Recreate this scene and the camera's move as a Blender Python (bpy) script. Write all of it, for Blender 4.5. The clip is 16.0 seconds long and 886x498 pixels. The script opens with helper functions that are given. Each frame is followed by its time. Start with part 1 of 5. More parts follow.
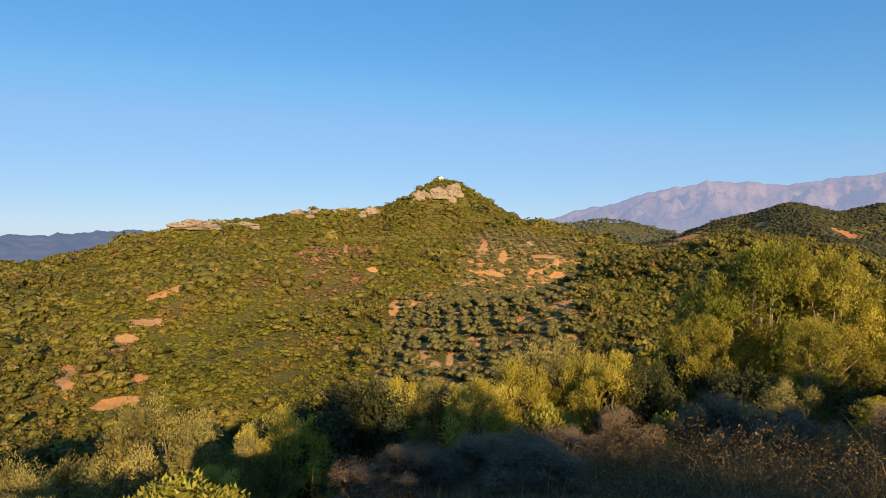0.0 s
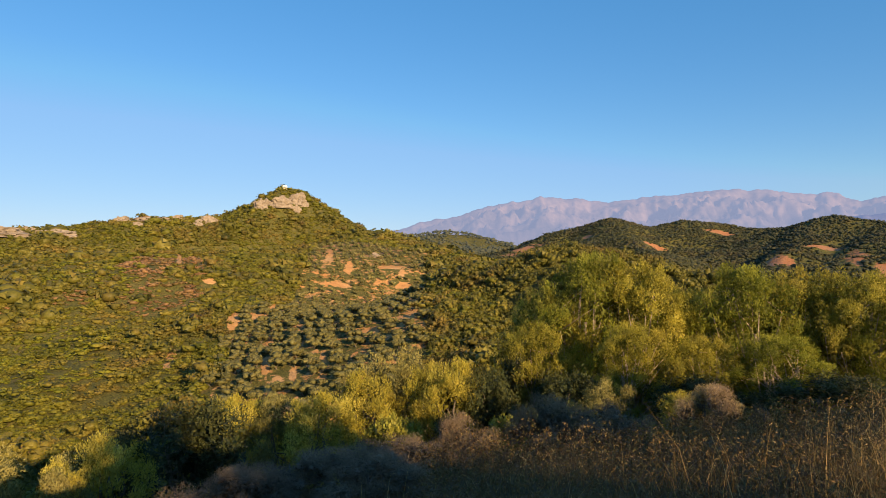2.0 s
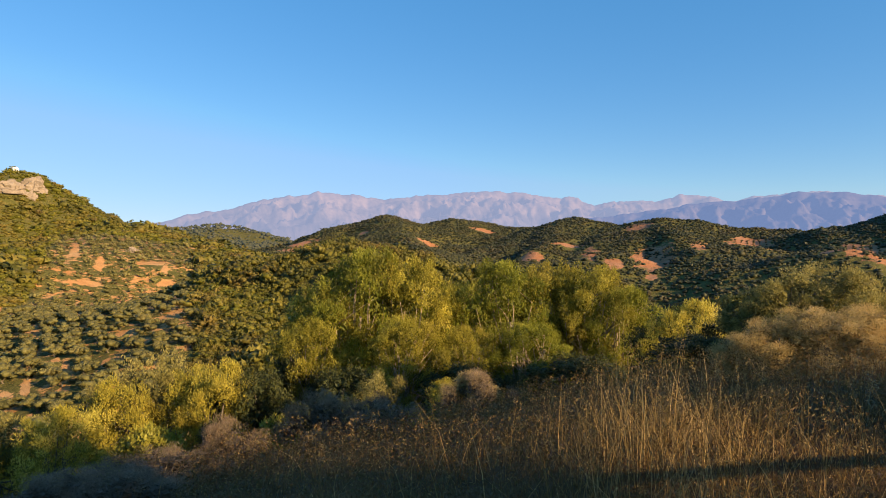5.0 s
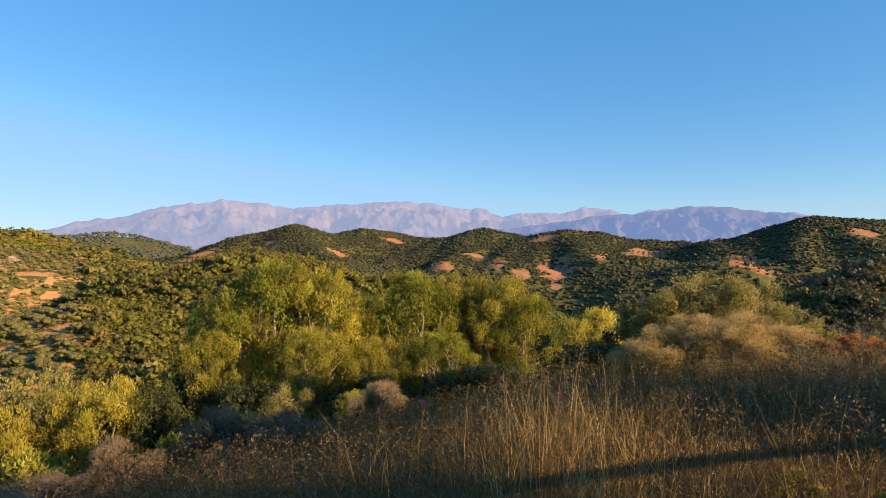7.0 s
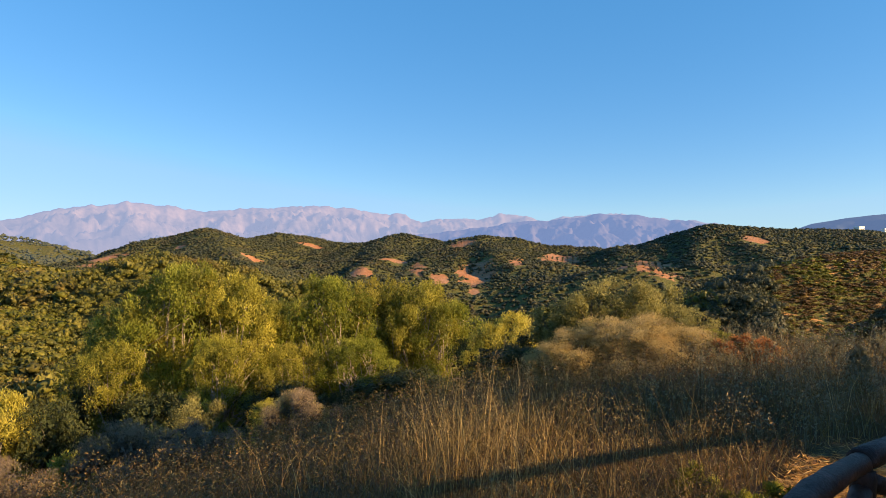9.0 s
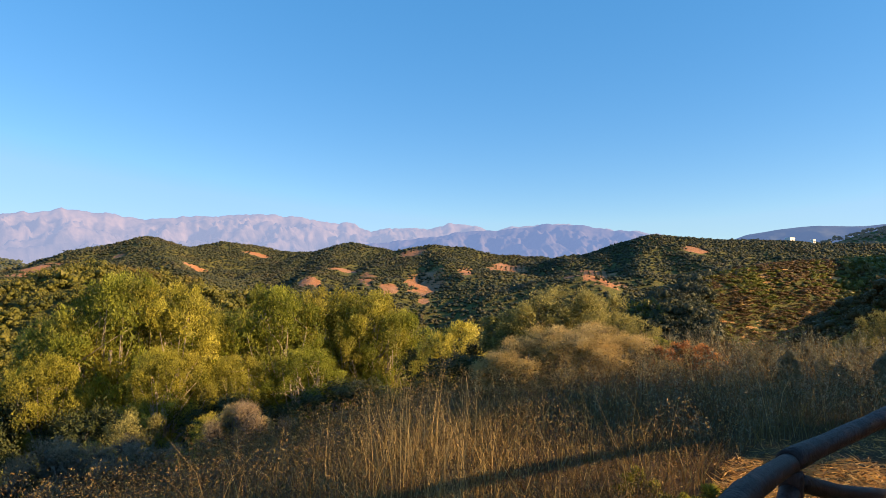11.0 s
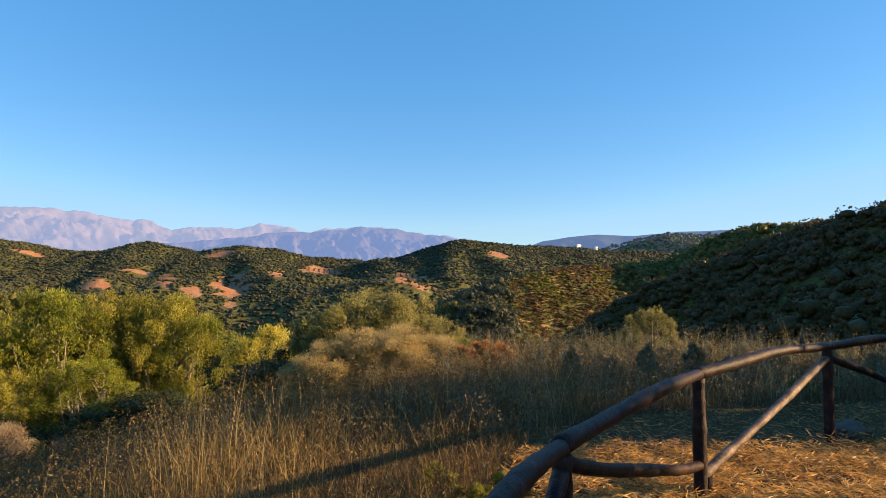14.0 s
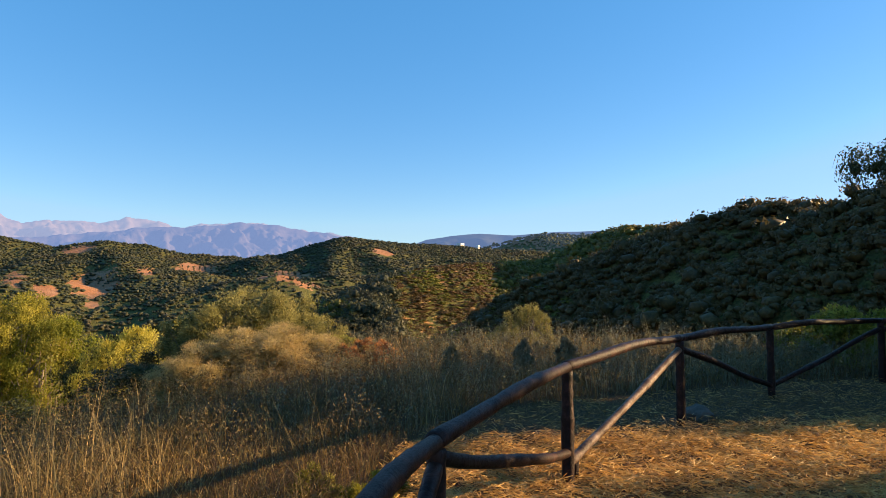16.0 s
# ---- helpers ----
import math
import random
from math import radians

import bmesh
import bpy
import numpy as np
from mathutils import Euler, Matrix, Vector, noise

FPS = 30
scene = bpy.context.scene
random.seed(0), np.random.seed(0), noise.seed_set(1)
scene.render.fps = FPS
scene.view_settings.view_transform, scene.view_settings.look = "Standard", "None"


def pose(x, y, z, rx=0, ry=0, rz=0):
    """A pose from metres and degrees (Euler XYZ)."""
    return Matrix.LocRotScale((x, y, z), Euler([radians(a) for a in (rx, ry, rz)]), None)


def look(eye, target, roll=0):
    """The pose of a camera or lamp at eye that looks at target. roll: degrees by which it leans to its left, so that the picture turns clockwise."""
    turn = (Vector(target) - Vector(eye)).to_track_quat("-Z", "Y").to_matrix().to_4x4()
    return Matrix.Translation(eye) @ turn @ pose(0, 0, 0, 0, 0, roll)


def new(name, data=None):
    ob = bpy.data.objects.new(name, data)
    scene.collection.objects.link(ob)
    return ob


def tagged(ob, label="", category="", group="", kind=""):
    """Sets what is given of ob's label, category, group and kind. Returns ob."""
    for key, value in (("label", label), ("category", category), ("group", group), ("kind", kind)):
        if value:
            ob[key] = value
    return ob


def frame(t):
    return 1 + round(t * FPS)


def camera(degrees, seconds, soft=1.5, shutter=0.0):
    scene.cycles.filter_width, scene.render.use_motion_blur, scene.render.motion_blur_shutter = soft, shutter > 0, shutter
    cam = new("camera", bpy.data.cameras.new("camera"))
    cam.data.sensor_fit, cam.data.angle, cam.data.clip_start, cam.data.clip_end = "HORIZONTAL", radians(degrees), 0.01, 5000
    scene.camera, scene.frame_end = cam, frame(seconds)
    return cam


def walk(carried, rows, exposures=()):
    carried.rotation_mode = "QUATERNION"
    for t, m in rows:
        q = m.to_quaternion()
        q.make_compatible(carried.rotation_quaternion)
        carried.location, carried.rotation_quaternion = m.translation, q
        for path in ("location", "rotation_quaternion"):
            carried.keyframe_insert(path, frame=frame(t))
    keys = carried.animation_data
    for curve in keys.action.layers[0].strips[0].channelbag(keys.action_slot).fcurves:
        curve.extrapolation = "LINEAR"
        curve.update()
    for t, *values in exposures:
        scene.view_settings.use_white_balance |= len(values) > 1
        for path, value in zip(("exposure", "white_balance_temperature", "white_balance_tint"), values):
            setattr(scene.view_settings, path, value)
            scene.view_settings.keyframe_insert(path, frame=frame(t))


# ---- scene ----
# ---------------------------------------------------------------- camera
cam = camera(70.5, 16.0, soft=0.7)
EYE_Z, ARM = 1.6, 0.2          # eye height; the camera is held a little in front of the turning body
PAN = [(0.0, 0.0, 0.0, 0.0), (0.5, 3.1, 0.3, 0.0), (1.0, 6.7, 0.6, -0.1), (1.5, 10.5, 0.8, -0.1), (2.0, 14.0, 1.0, -0.1),
       (2.5, 16.9, 0.9, -0.1), (3.0, 19.9, 0.8, -0.1), (3.5, 23.5, 0.8, -0.1), (4.0, 27.2, 0.7, -0.2), (4.5, 31.0, 0.6, -0.2)]
PAN += [(7.0, 42.3, 1.6, -0.2), (7.5, 44.3, 1.8, -0.2), (8.0, 46.3, 1.9, -0.2), (8.5, 48.0, 2.0, -0.1), (9.0, 49.7, 2.1, -0.1)]
PAN += [(11.5, 56.1, 3.2, 0.0), (12.0, 58.6, 3.4, 0.0), (12.5, 61.6, 3.6, 0.0), (13.0, 65.0, 3.7, 0.0), (13.5, 68.2, 3.5, 0.0),
        (14.0, 71.2, 3.2, 0.0), (14.5, 74.0, 3.0, 0.1), (15.0, 76.7, 2.9, 0.1), (15.5, 79.2, 2.9, 0.1), (16.0, 81.7, 3.0, 0.1)]


def bearing(az, r):
    """Plan point at a compass bearing (degrees clockwise from +y) and distance from the viewpoint."""
    return r * math.sin(radians(az)), r * math.cos(radians(az))


walk(cam, [(t, pose(*bearing(a, ARM), EYE_Z, 90 + p, ro, -a)) for t, a, p, ro in PAN],
     exposures=[(0.0, 1.06), (4.5, 1.22), (9.0, 1.39), (16.0, 1.47)])

# ---------------------------------------------------------------- light
SUN_AZ, SUN_EL = 161.0, 15.0
world = bpy.data.worlds.new("sky")
scene.world = world
world.use_nodes = True
wn = world.node_tree
sky = wn.nodes.new("ShaderNodeTexSky")
sky.sky_type = "NISHITA"
sky.sun_disc = False
sky.sun_elevation, sky.sun_rotation = radians(SUN_EL), radians(SUN_AZ)
sky.altitude, sky.air_density, sky.dust_density, sky.ozone_density = 300, 1.0, 0.3, 1.0
even = wn.nodes.new("ShaderNodeMix")       # clear air: the sky's blue is evener round the compass
even.data_type = "RGBA"
even.inputs[0].default_value = 0.4
even.inputs[7].default_value = (1.5, 2.75, 4.3, 1)
haze = wn.nodes.new("ShaderNodeMix")       # the pale belt along the horizon stays neutral
haze.data_type, haze.blend_type = "RGBA", "DARKEN"
haze.inputs[0].default_value = 0.6
haze.inputs[7].default_value = (3.6, 4.5, 5.6, 1)
wn.links.new(sky.outputs[0], haze.inputs[6])
wn.links.new(haze.outputs[2], even.inputs[6])
depth = wn.nodes.new("ShaderNodeHueSaturation")
depth.inputs["Saturation"].default_value = 1.38
wn.links.new(even.outputs[2], depth.inputs["Color"])
tone = wn.nodes.new("ShaderNodeMix")
tone.data_type, tone.blend_type = "RGBA", "MULTIPLY"
tone.inputs[0].default_value = 1.0
tone.inputs[7].default_value = (0.98, 0.95, 1.04, 1)
wn.links.new(depth.outputs[0], tone.inputs[6])
wn.links.new(tone.outputs[2], wn.nodes["Background"].inputs[0])
wn.nodes["Background"].inputs[1].default_value = 0.078
sun = new("sun", bpy.data.lights.new("sun", "SUN"))
sun.data.energy, sun.data.angle, sun.data.color = 5.0, radians(0.6), (1.0, 0.68, 0.34)
sx, sy = bearing(SUN_AZ, math.cos(radians(SUN_EL)))
sun.matrix_world = look((sx * 50, sy * 50, 50 * math.sin(radians(SUN_EL))), (0, 0, 0))


# ---------------------------------------------------------------- materials
def material(name, rough=0.8):
    m = bpy.data.materials.new(name)
    m.use_nodes = True
    b = m.node_tree.nodes["Principled BSDF"]
    b.inputs["Roughness"].default_value = rough
    b.inputs["Specular IOR Level"].default_value = 0.25
    return m, m.node_tree, b


def add_noise(nt, scale, detail=4.0, rough=0.6, coords=None):
    n = nt.nodes.new("ShaderNodeTexNoise")
    n.inputs["Scale"].default_value, n.inputs["Detail"].default_value, n.inputs["Roughness"].default_value = scale, detail, rough
    if coords:
        nt.links.new(coords, n.inputs["Vector"])
    return n.outputs["Fac"]


def world_place(nt):
    return nt.nodes.new("ShaderNodeNewGeometry").outputs["Position"]


def ramp(nt, fac, stops):
    n = nt.nodes.new("ShaderNodeValToRGB")
    e = n.color_ramp.elements
    while len(e) < len(stops):
        e.new(0.5)
    for i, (p, c) in enumerate(stops):
        e[i].position, e[i].color = p, (*c, 1)
    nt.links.new(fac, n.inputs[0])
    return n.outputs[0]


def blend(nt, fac, a, b, mode="MIX"):
    n = nt.nodes.new("ShaderNodeMix")
    n.data_type, n.blend_type = "RGBA", mode
    for s, v in ((n.inputs[0], fac), (n.inputs[6], a), (n.inputs[7], b)):
        if isinstance(v, (int, float)):
            s.default_value = v
        elif isinstance(v, tuple):
            s.default_value = (*v, 1)
        else:
            nt.links.new(v, s)
    return n.outputs[2]


def calc(nt, op, a, b=0.0, clamp=False):
    n = nt.nodes.new("ShaderNodeMath")
    n.operation, n.use_clamp = op, clamp
    for s, v in zip(n.inputs, (a, b)):
        if isinstance(v, (int, float)):
            s.default_value = v
        else:
            nt.links.new(v, s)
    return n.outputs[0]


def bump(nt, b, fac, strength, dist):
    n = nt.nodes.new("ShaderNodeBump")
    n.inputs["Strength"].default_value, n.inputs["Distance"].default_value = strength, dist
    nt.links.new(fac, n.inputs["Height"])
    nt.links.new(n.outputs[0], b.inputs["Normal"])


def leaf_material(name, dark, mid, light, patch=0.03, through_light=0.25, dry=(0.16, 0.10, 0.04), dry_amount=0.25, grain=0.0, relief=0.6):
    """Foliage: the tint of each spray, patches of the stand, and light that comes through the leaf."""
    m, nt, b = material(name, 0.55)
    at = nt.nodes.new("ShaderNodeAttribute")
    at.attribute_name = "tint"
    place = world_place(nt)
    big = add_noise(nt, patch, 3, 0.6, place)
    fac = calc(nt, "ADD", calc(nt, "MULTIPLY", at.outputs["Fac"], 0.75), calc(nt, "MULTIPLY", calc(nt, "SUBTRACT", big, 0.38), 0.9), True)
    col = ramp(nt, fac, [(0.0, dark), (0.5, mid), (1.0, light)])
    mask = calc(nt, "MULTIPLY", ramp(nt, add_noise(nt, patch * 2.3, 4, 0.65, place), [(0.5, (0, 0, 0)), (0.72, (1, 1, 1))]), dry_amount)
    col = blend(nt, mask, col, dry)
    if grain:
        # noise darkens spots in the leaf colour, painting shaded gaps between sprays
        spray = add_noise(nt, grain, 4, 0.7, place)
        col = blend(nt, 0.7, col, ramp(nt, spray, [(0.34, (0.5, 0.52, 0.5)), (0.6, (1.35, 1.3, 1.2))]), "MULTIPLY")
        if relief:
            bump(nt, b, spray, relief, 1.2 / grain)
    nt.links.new(col, b.inputs["Base Color"])
    tr = nt.nodes.new("ShaderNodeBsdfTranslucent")
    nt.links.new(col, tr.inputs["Color"])
    mix = nt.nodes.new("ShaderNodeMixShader")
    mix.inputs[0].default_value = through_light
    nt.links.new(b.outputs[0], mix.inputs[1])
    nt.links.new(tr.outputs[0], mix.inputs[2])
    nt.links.new(mix.outputs[0], nt.nodes["Material Output"].inputs[0])
    return m


MAT_OLIVE = leaf_material("olive_leaves", (0.08, 0.08, 0.022), (0.27, 0.24, 0.07), (0.48, 0.42, 0.14), 0.2, 0.4, (0.2, 0.13, 0.05), 0.3)
MAT_YELLOW = leaf_material("yellow_green_leaves", (0.085, 0.085, 0.011), (0.28, 0.255, 0.03), (0.48, 0.42, 0.062), 0.2, 0.45, (0.22, 0.14, 0.05), 0.35)
MAT_GREEN = leaf_material("fresh_green_leaves", (0.075, 0.08, 0.013), (0.25, 0.24, 0.033), (0.46, 0.43, 0.07), 0.4, 0.35, dry_amount=0.15)
MAT_DARK = leaf_material("dark_evergreen_leaves", (0.018, 0.026, 0.008), (0.045, 0.055, 0.015), (0.09, 0.095, 0.025), 0.3, 0.12, dry_amount=0.1, grain=6.0)
MAT_MAQUIS = leaf_material("maquis_leaves", (0.058, 0.066, 0.010), (0.135, 0.138, 0.016), (0.23, 0.205, 0.034), 0.016, 0.35, (0.25, 0.14, 0.06), 0.5, grain=2.2, relief=0.0)
MAT_HEATH = leaf_material("brown_heather", (0.09, 0.058, 0.025), (0.20, 0.118, 0.057), (0.30, 0.18, 0.09), 0.03, 0.15, (0.105, 0.11, 0.025), 0.7, grain=2.5, relief=0.0)
MAT_WOOD_LEAF = leaf_material("woodland_leaves", (0.042, 0.048, 0.010), (0.11, 0.107, 0.018), (0.19, 0.165, 0.03), 0.03, 0.25, (0.17, 0.09, 0.036), 0.55, grain=1.8, relief=0.0)
# browner, duller leaf: the ridge's shade is put into its colour
MAT_RIDGE = leaf_material("shaded_ridge_leaves", (0.062, 0.043, 0.014), (0.088, 0.062, 0.020), (0.115, 0.082, 0.028), 0.02, 0.25, (0.105, 0.06, 0.025), 0.5, grain=2.0, relief=0.0)
# cool, low-contrast leaf colour paints air haze on the middle hills
MAT_FAR_LEAF = leaf_material("far_woodland_leaves", (0.036, 0.044, 0.024), (0.058, 0.066, 0.034), (0.086, 0.088, 0.045), 0.012, 0.3, (0.12, 0.085, 0.042), 0.45, grain=1.1, relief=0.0)
MAT_GREYBUSH = leaf_material("grey_brush_twigs", (0.07, 0.055, 0.038), (0.18, 0.138, 0.09), (0.36, 0.265, 0.165), 0.8, 0.3, (0.28, 0.17, 0.08), 0.4)
MAT_TANBUSH = leaf_material("tan_brush_twigs", (0.2, 0.145, 0.055), (0.46, 0.35, 0.14), (0.68, 0.53, 0.25), 0.8, 0.5, (0.44, 0.235, 0.075), 0.45)
MAT_LIME = leaf_material("lime_green_leaves", (0.06, 0.072, 0.008), (0.19, 0.205, 0.02), (0.36, 0.36, 0.045), 0.2, 0.45, (0.2, 0.13, 0.05), 0.3)
MAT_GROVE = leaf_material("grove_olive_leaves", (0.085, 0.085, 0.03), (0.19, 0.18, 0.062), (0.31, 0.28, 0.11), 0.1, 0.35, (0.17, 0.125, 0.055), 0.3, grain=3.0, relief=0.0)
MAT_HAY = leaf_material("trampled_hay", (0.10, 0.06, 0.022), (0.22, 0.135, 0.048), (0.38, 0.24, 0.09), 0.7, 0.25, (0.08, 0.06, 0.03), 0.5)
MAT_RUST = leaf_material("rust_dry_leaves", (0.2, 0.07, 0.02), (0.46, 0.18, 0.05), (0.62, 0.29, 0.09), 0.8, 0.25)
MAT_STRAW = leaf_material("dry_grass_straw", (0.10, 0.062, 0.02), (0.30, 0.195, 0.062), (0.74, 0.52, 0.21), 0.5, 0.45, (0.12, 0.075, 0.032), 0.45)
MAT_TANGLE = leaf_material("withered_grass", (0.055, 0.03, 0.010), (0.135, 0.074, 0.024), (0.26, 0.155, 0.052), 0.6, 0.3, (0.07, 0.055, 0.02), 0.6)
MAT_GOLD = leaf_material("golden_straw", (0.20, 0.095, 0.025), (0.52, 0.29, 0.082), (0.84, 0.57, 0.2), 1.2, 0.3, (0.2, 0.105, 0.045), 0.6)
MAT_SILVER = leaf_material("silvery_wormwood", (0.07, 0.066, 0.038), (0.17, 0.158, 0.092), (0.36, 0.325, 0.2), 0.6, 0.35, (0.24, 0.165, 0.085), 0.5)
MAT_WEED = leaf_material("green_grey_weeds", (0.045, 0.035, 0.011), (0.105, 0.08, 0.026), (0.2, 0.155, 0.056), 0.6, 0.3, (0.19, 0.12, 0.05), 0.5)


def bark_material(name, a, c, scale=6.0):
    m, nt, b = material(name, 0.75)
    tc = nt.nodes.new("ShaderNodeTexCoord")
    mp = nt.nodes.new("ShaderNodeMapping")
    mp.inputs["Scale"].default_value = (1, 1, 0.18)
    nt.links.new(tc.outputs["Object"], mp.inputs[0])
    fac = add_noise(nt, scale * 6, 5, 0.7, mp.outputs[0])
    nt.links.new(ramp(nt, fac, [(0.25, a), (0.75, c)]), b.inputs["Base Color"])
    bump(nt, b, fac, 0.6, 0.02)
    return m


MAT_FEATHER = leaf_material("golden_green_leaves", (0.13, 0.12, 0.018), (0.45, 0.39, 0.055), (0.72, 0.61, 0.13), 0.2, 0.5, (0.3, 0.2, 0.06), 0.25)
MAT_KNOLL = leaf_material("russet_scrub", (0.06, 0.036, 0.012), (0.12, 0.069, 0.022), (0.18, 0.103, 0.036), 0.03, 0.3, (0.075, 0.068, 0.016), 0.6, grain=2.5, relief=0.0)
MAT_BRIGHT = leaf_material("yellow_green_maquis", (0.085, 0.098, 0.010), (0.16, 0.172, 0.014), (0.235, 0.225, 0.028), 0.02, 0.35, (0.25, 0.145, 0.065), 0.55, grain=2.2, relief=0.0)

MAT_BARK = bark_material("grey_bark", (0.05, 0.04, 0.03), (0.19, 0.16, 0.12))

# ---------------------------------------------------------------- mesh helpers
def add_mesh(name, verts, tris, mat, tint=None, smooth=False):
    me = bpy.data.meshes.new(name)
    v, f = np.asarray(verts, np.float32), np.asarray(tris, np.int32)
    me.vertices.add(len(v))
    me.vertices.foreach_set("co", v.ravel())
    me.loops.add(f.size)
    me.loops.foreach_set("vertex_index", f.ravel())
    me.polygons.add(len(f))
    me.polygons.foreach_set("loop_start", np.arange(0, f.size, 3, dtype=np.int32))
    if smooth:
        me.polygons.foreach_set("use_smooth", np.ones(len(f), bool))
    if tint is not None:
        me.attributes.new("tint", "FLOAT", "POINT").data.foreach_set("value", np.asarray(tint, np.float32))
    me.materials.append(mat)
    me.update(calc_edges=True)
    return me


def part(name, me, parent, label=""):
    ob = new(name, me)
    ob.parent = parent
    return tagged(ob, label)


def join(pieces):
    """Joins (verts, tris[, tint]) arrays."""
    vs, fs, ts, n = [], [], [], 0
    for p in pieces:
        vs.append(p[0])
        fs.append(p[1] + n)
        if len(p) > 2:
            ts.append(p[2])
        n += len(p[0])
    return np.concatenate(vs), np.concatenate(fs), (np.concatenate(ts) if ts else None)


def tube(points, radii, sides=7, rng=None, rough=0.0):
    """A tapered round tube along points, closed at both ends."""
    p = np.asarray(points, float)
    r = np.asarray(radii, float)
    n = len(p)
    tan = np.gradient(p, axis=0)
    tan /= np.linalg.norm(tan, axis=1)[:, None] + 1e-9
    ref = np.array([0.0, 0.0, 1.0]) if abs(tan[n // 2][2]) < 0.9 else np.array([1.0, 0.0, 0.0])
    s = np.cross(tan, ref)
    s /= np.linalg.norm(s, axis=1)[:, None]
    u = np.cross(s, tan)
    a = np.linspace(0, 2 * np.pi, sides, endpoint=False)
    rr = r[:, None] * np.ones(sides)
    if rng is not None and rough:
        rr = rr * (1 + rough * rng.normal(size=(n, sides)))
    v = p[:, None, :] + rr[..., None] * (np.cos(a)[None, :, None] * s[:, None, :] + np.sin(a)[None, :, None] * u[:, None, :])
    v = np.concatenate([v.reshape(-1, 3), p[:1], p[-1:]])
    i, j = np.meshgrid(np.arange(n - 1), np.arange(sides), indexing="ij")
    a0, a1 = i * sides + j, i * sides + (j + 1) % sides
    b0, b1 = a0 + sides, a1 + sides
    f = np.concatenate([np.stack([a0, a1, b1], -1).reshape(-1, 3), np.stack([a0, b1, b0], -1).reshape(-1, 3)])
    k = np.arange(sides)
    c0 = np.stack([np.full(sides, n * sides), (k + 1) % sides, k], -1)
    c1 = np.stack([np.full(sides, n * sides + 1), (n - 1) * sides + k, (n - 1) * sides + (k + 1) % sides], -1)
    return v, np.concatenate([f, c0, c1])


def sprays(at, out, length, width, rng, spread=0.35):
    """One slim triangular leaf at each place, lying roughly square to out, as leaves turn to the light."""
    n = len(at)
    d = np.cross(out, rng.normal(size=(n, 3)))
    d = d / (np.linalg.norm(d, axis=1)[:, None] + 1e-9) + out * 0.45
    d /= np.linalg.norm(d, axis=1)[:, None] + 1e-9
    s = np.cross(d, out + rng.normal(size=(n, 3)) * spread)
    s /= np.linalg.norm(s, axis=1)[:, None] + 1e-9
    ln, w = (length * rng.uniform(0.6, 1.3, n))[:, None], (width * rng.uniform(0.7, 1.3, n))[:, None]
    return np.stack([at + s * w, at - s * w, at + d * ln], 1).reshape(-1, 3), np.arange(3 * n).reshape(-1, 3)


def leaves(at, out, length, width, rng, spread=0.7, droop=0.0):
    """One lance-shaped leaf (two triangles) at each place, pointing roughly along out."""
    n = len(at)
    d = out + rng.normal(size=(n, 3)) * spread
    d[:, 2] -= droop
    d /= np.linalg.norm(d, axis=1)[:, None] + 1e-9
    s = np.cross(d, rng.normal(size=(n, 3)))
    s /= np.linalg.norm(s, axis=1)[:, None] + 1e-9
    ln = (length * rng.uniform(0.6, 1.3, n))[:, None]
    w = (width * rng.uniform(0.7, 1.3, n))[:, None]
    v = np.stack([at, at + d * ln * 0.45 + s * w, at + d * ln, at + d * ln * 0.45 - s * w], 1).reshape(-1, 3)
    q = np.arange(n)[:, None] * 4
    f = np.concatenate([q + np.array([[0, 1, 2]]), q + np.array([[0, 2, 3]])])
    return v, f


def ball(level):
    bm = bmesh.new()
    bmesh.ops.create_icosphere(bm, subdivisions=level, radius=1.0)
    v = np.array([p.co[:] for p in bm.verts])
    f = np.array([[p.index for p in q.verts] for q in bm.faces])
    bm.free()
    return v, f


BALL = {1: ball(1), 2: ball(2)}


def lumps(centres, radii, rng, level=1, rough=0.16, stretch=1.0):
    """Uneven rounded masses of leaf, one round each centre."""
    v, f = BALL[level]
    n = len(centres)
    k = 1 + rng.normal(size=(n, len(v), 1)) * rough
    q = v[None] * k * np.asarray(radii)[:, None, None] * np.array([1, 1, stretch])
    out = (q + np.asarray(centres)[:, None, :]).reshape(-1, 3)
    return out, (f[None] + (np.arange(n) * len(v))[:, None, None]).reshape(-1, 3), len(v)


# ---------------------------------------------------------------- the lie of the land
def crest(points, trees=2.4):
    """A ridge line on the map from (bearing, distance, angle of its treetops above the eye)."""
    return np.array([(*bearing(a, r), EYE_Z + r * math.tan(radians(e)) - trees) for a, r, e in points])


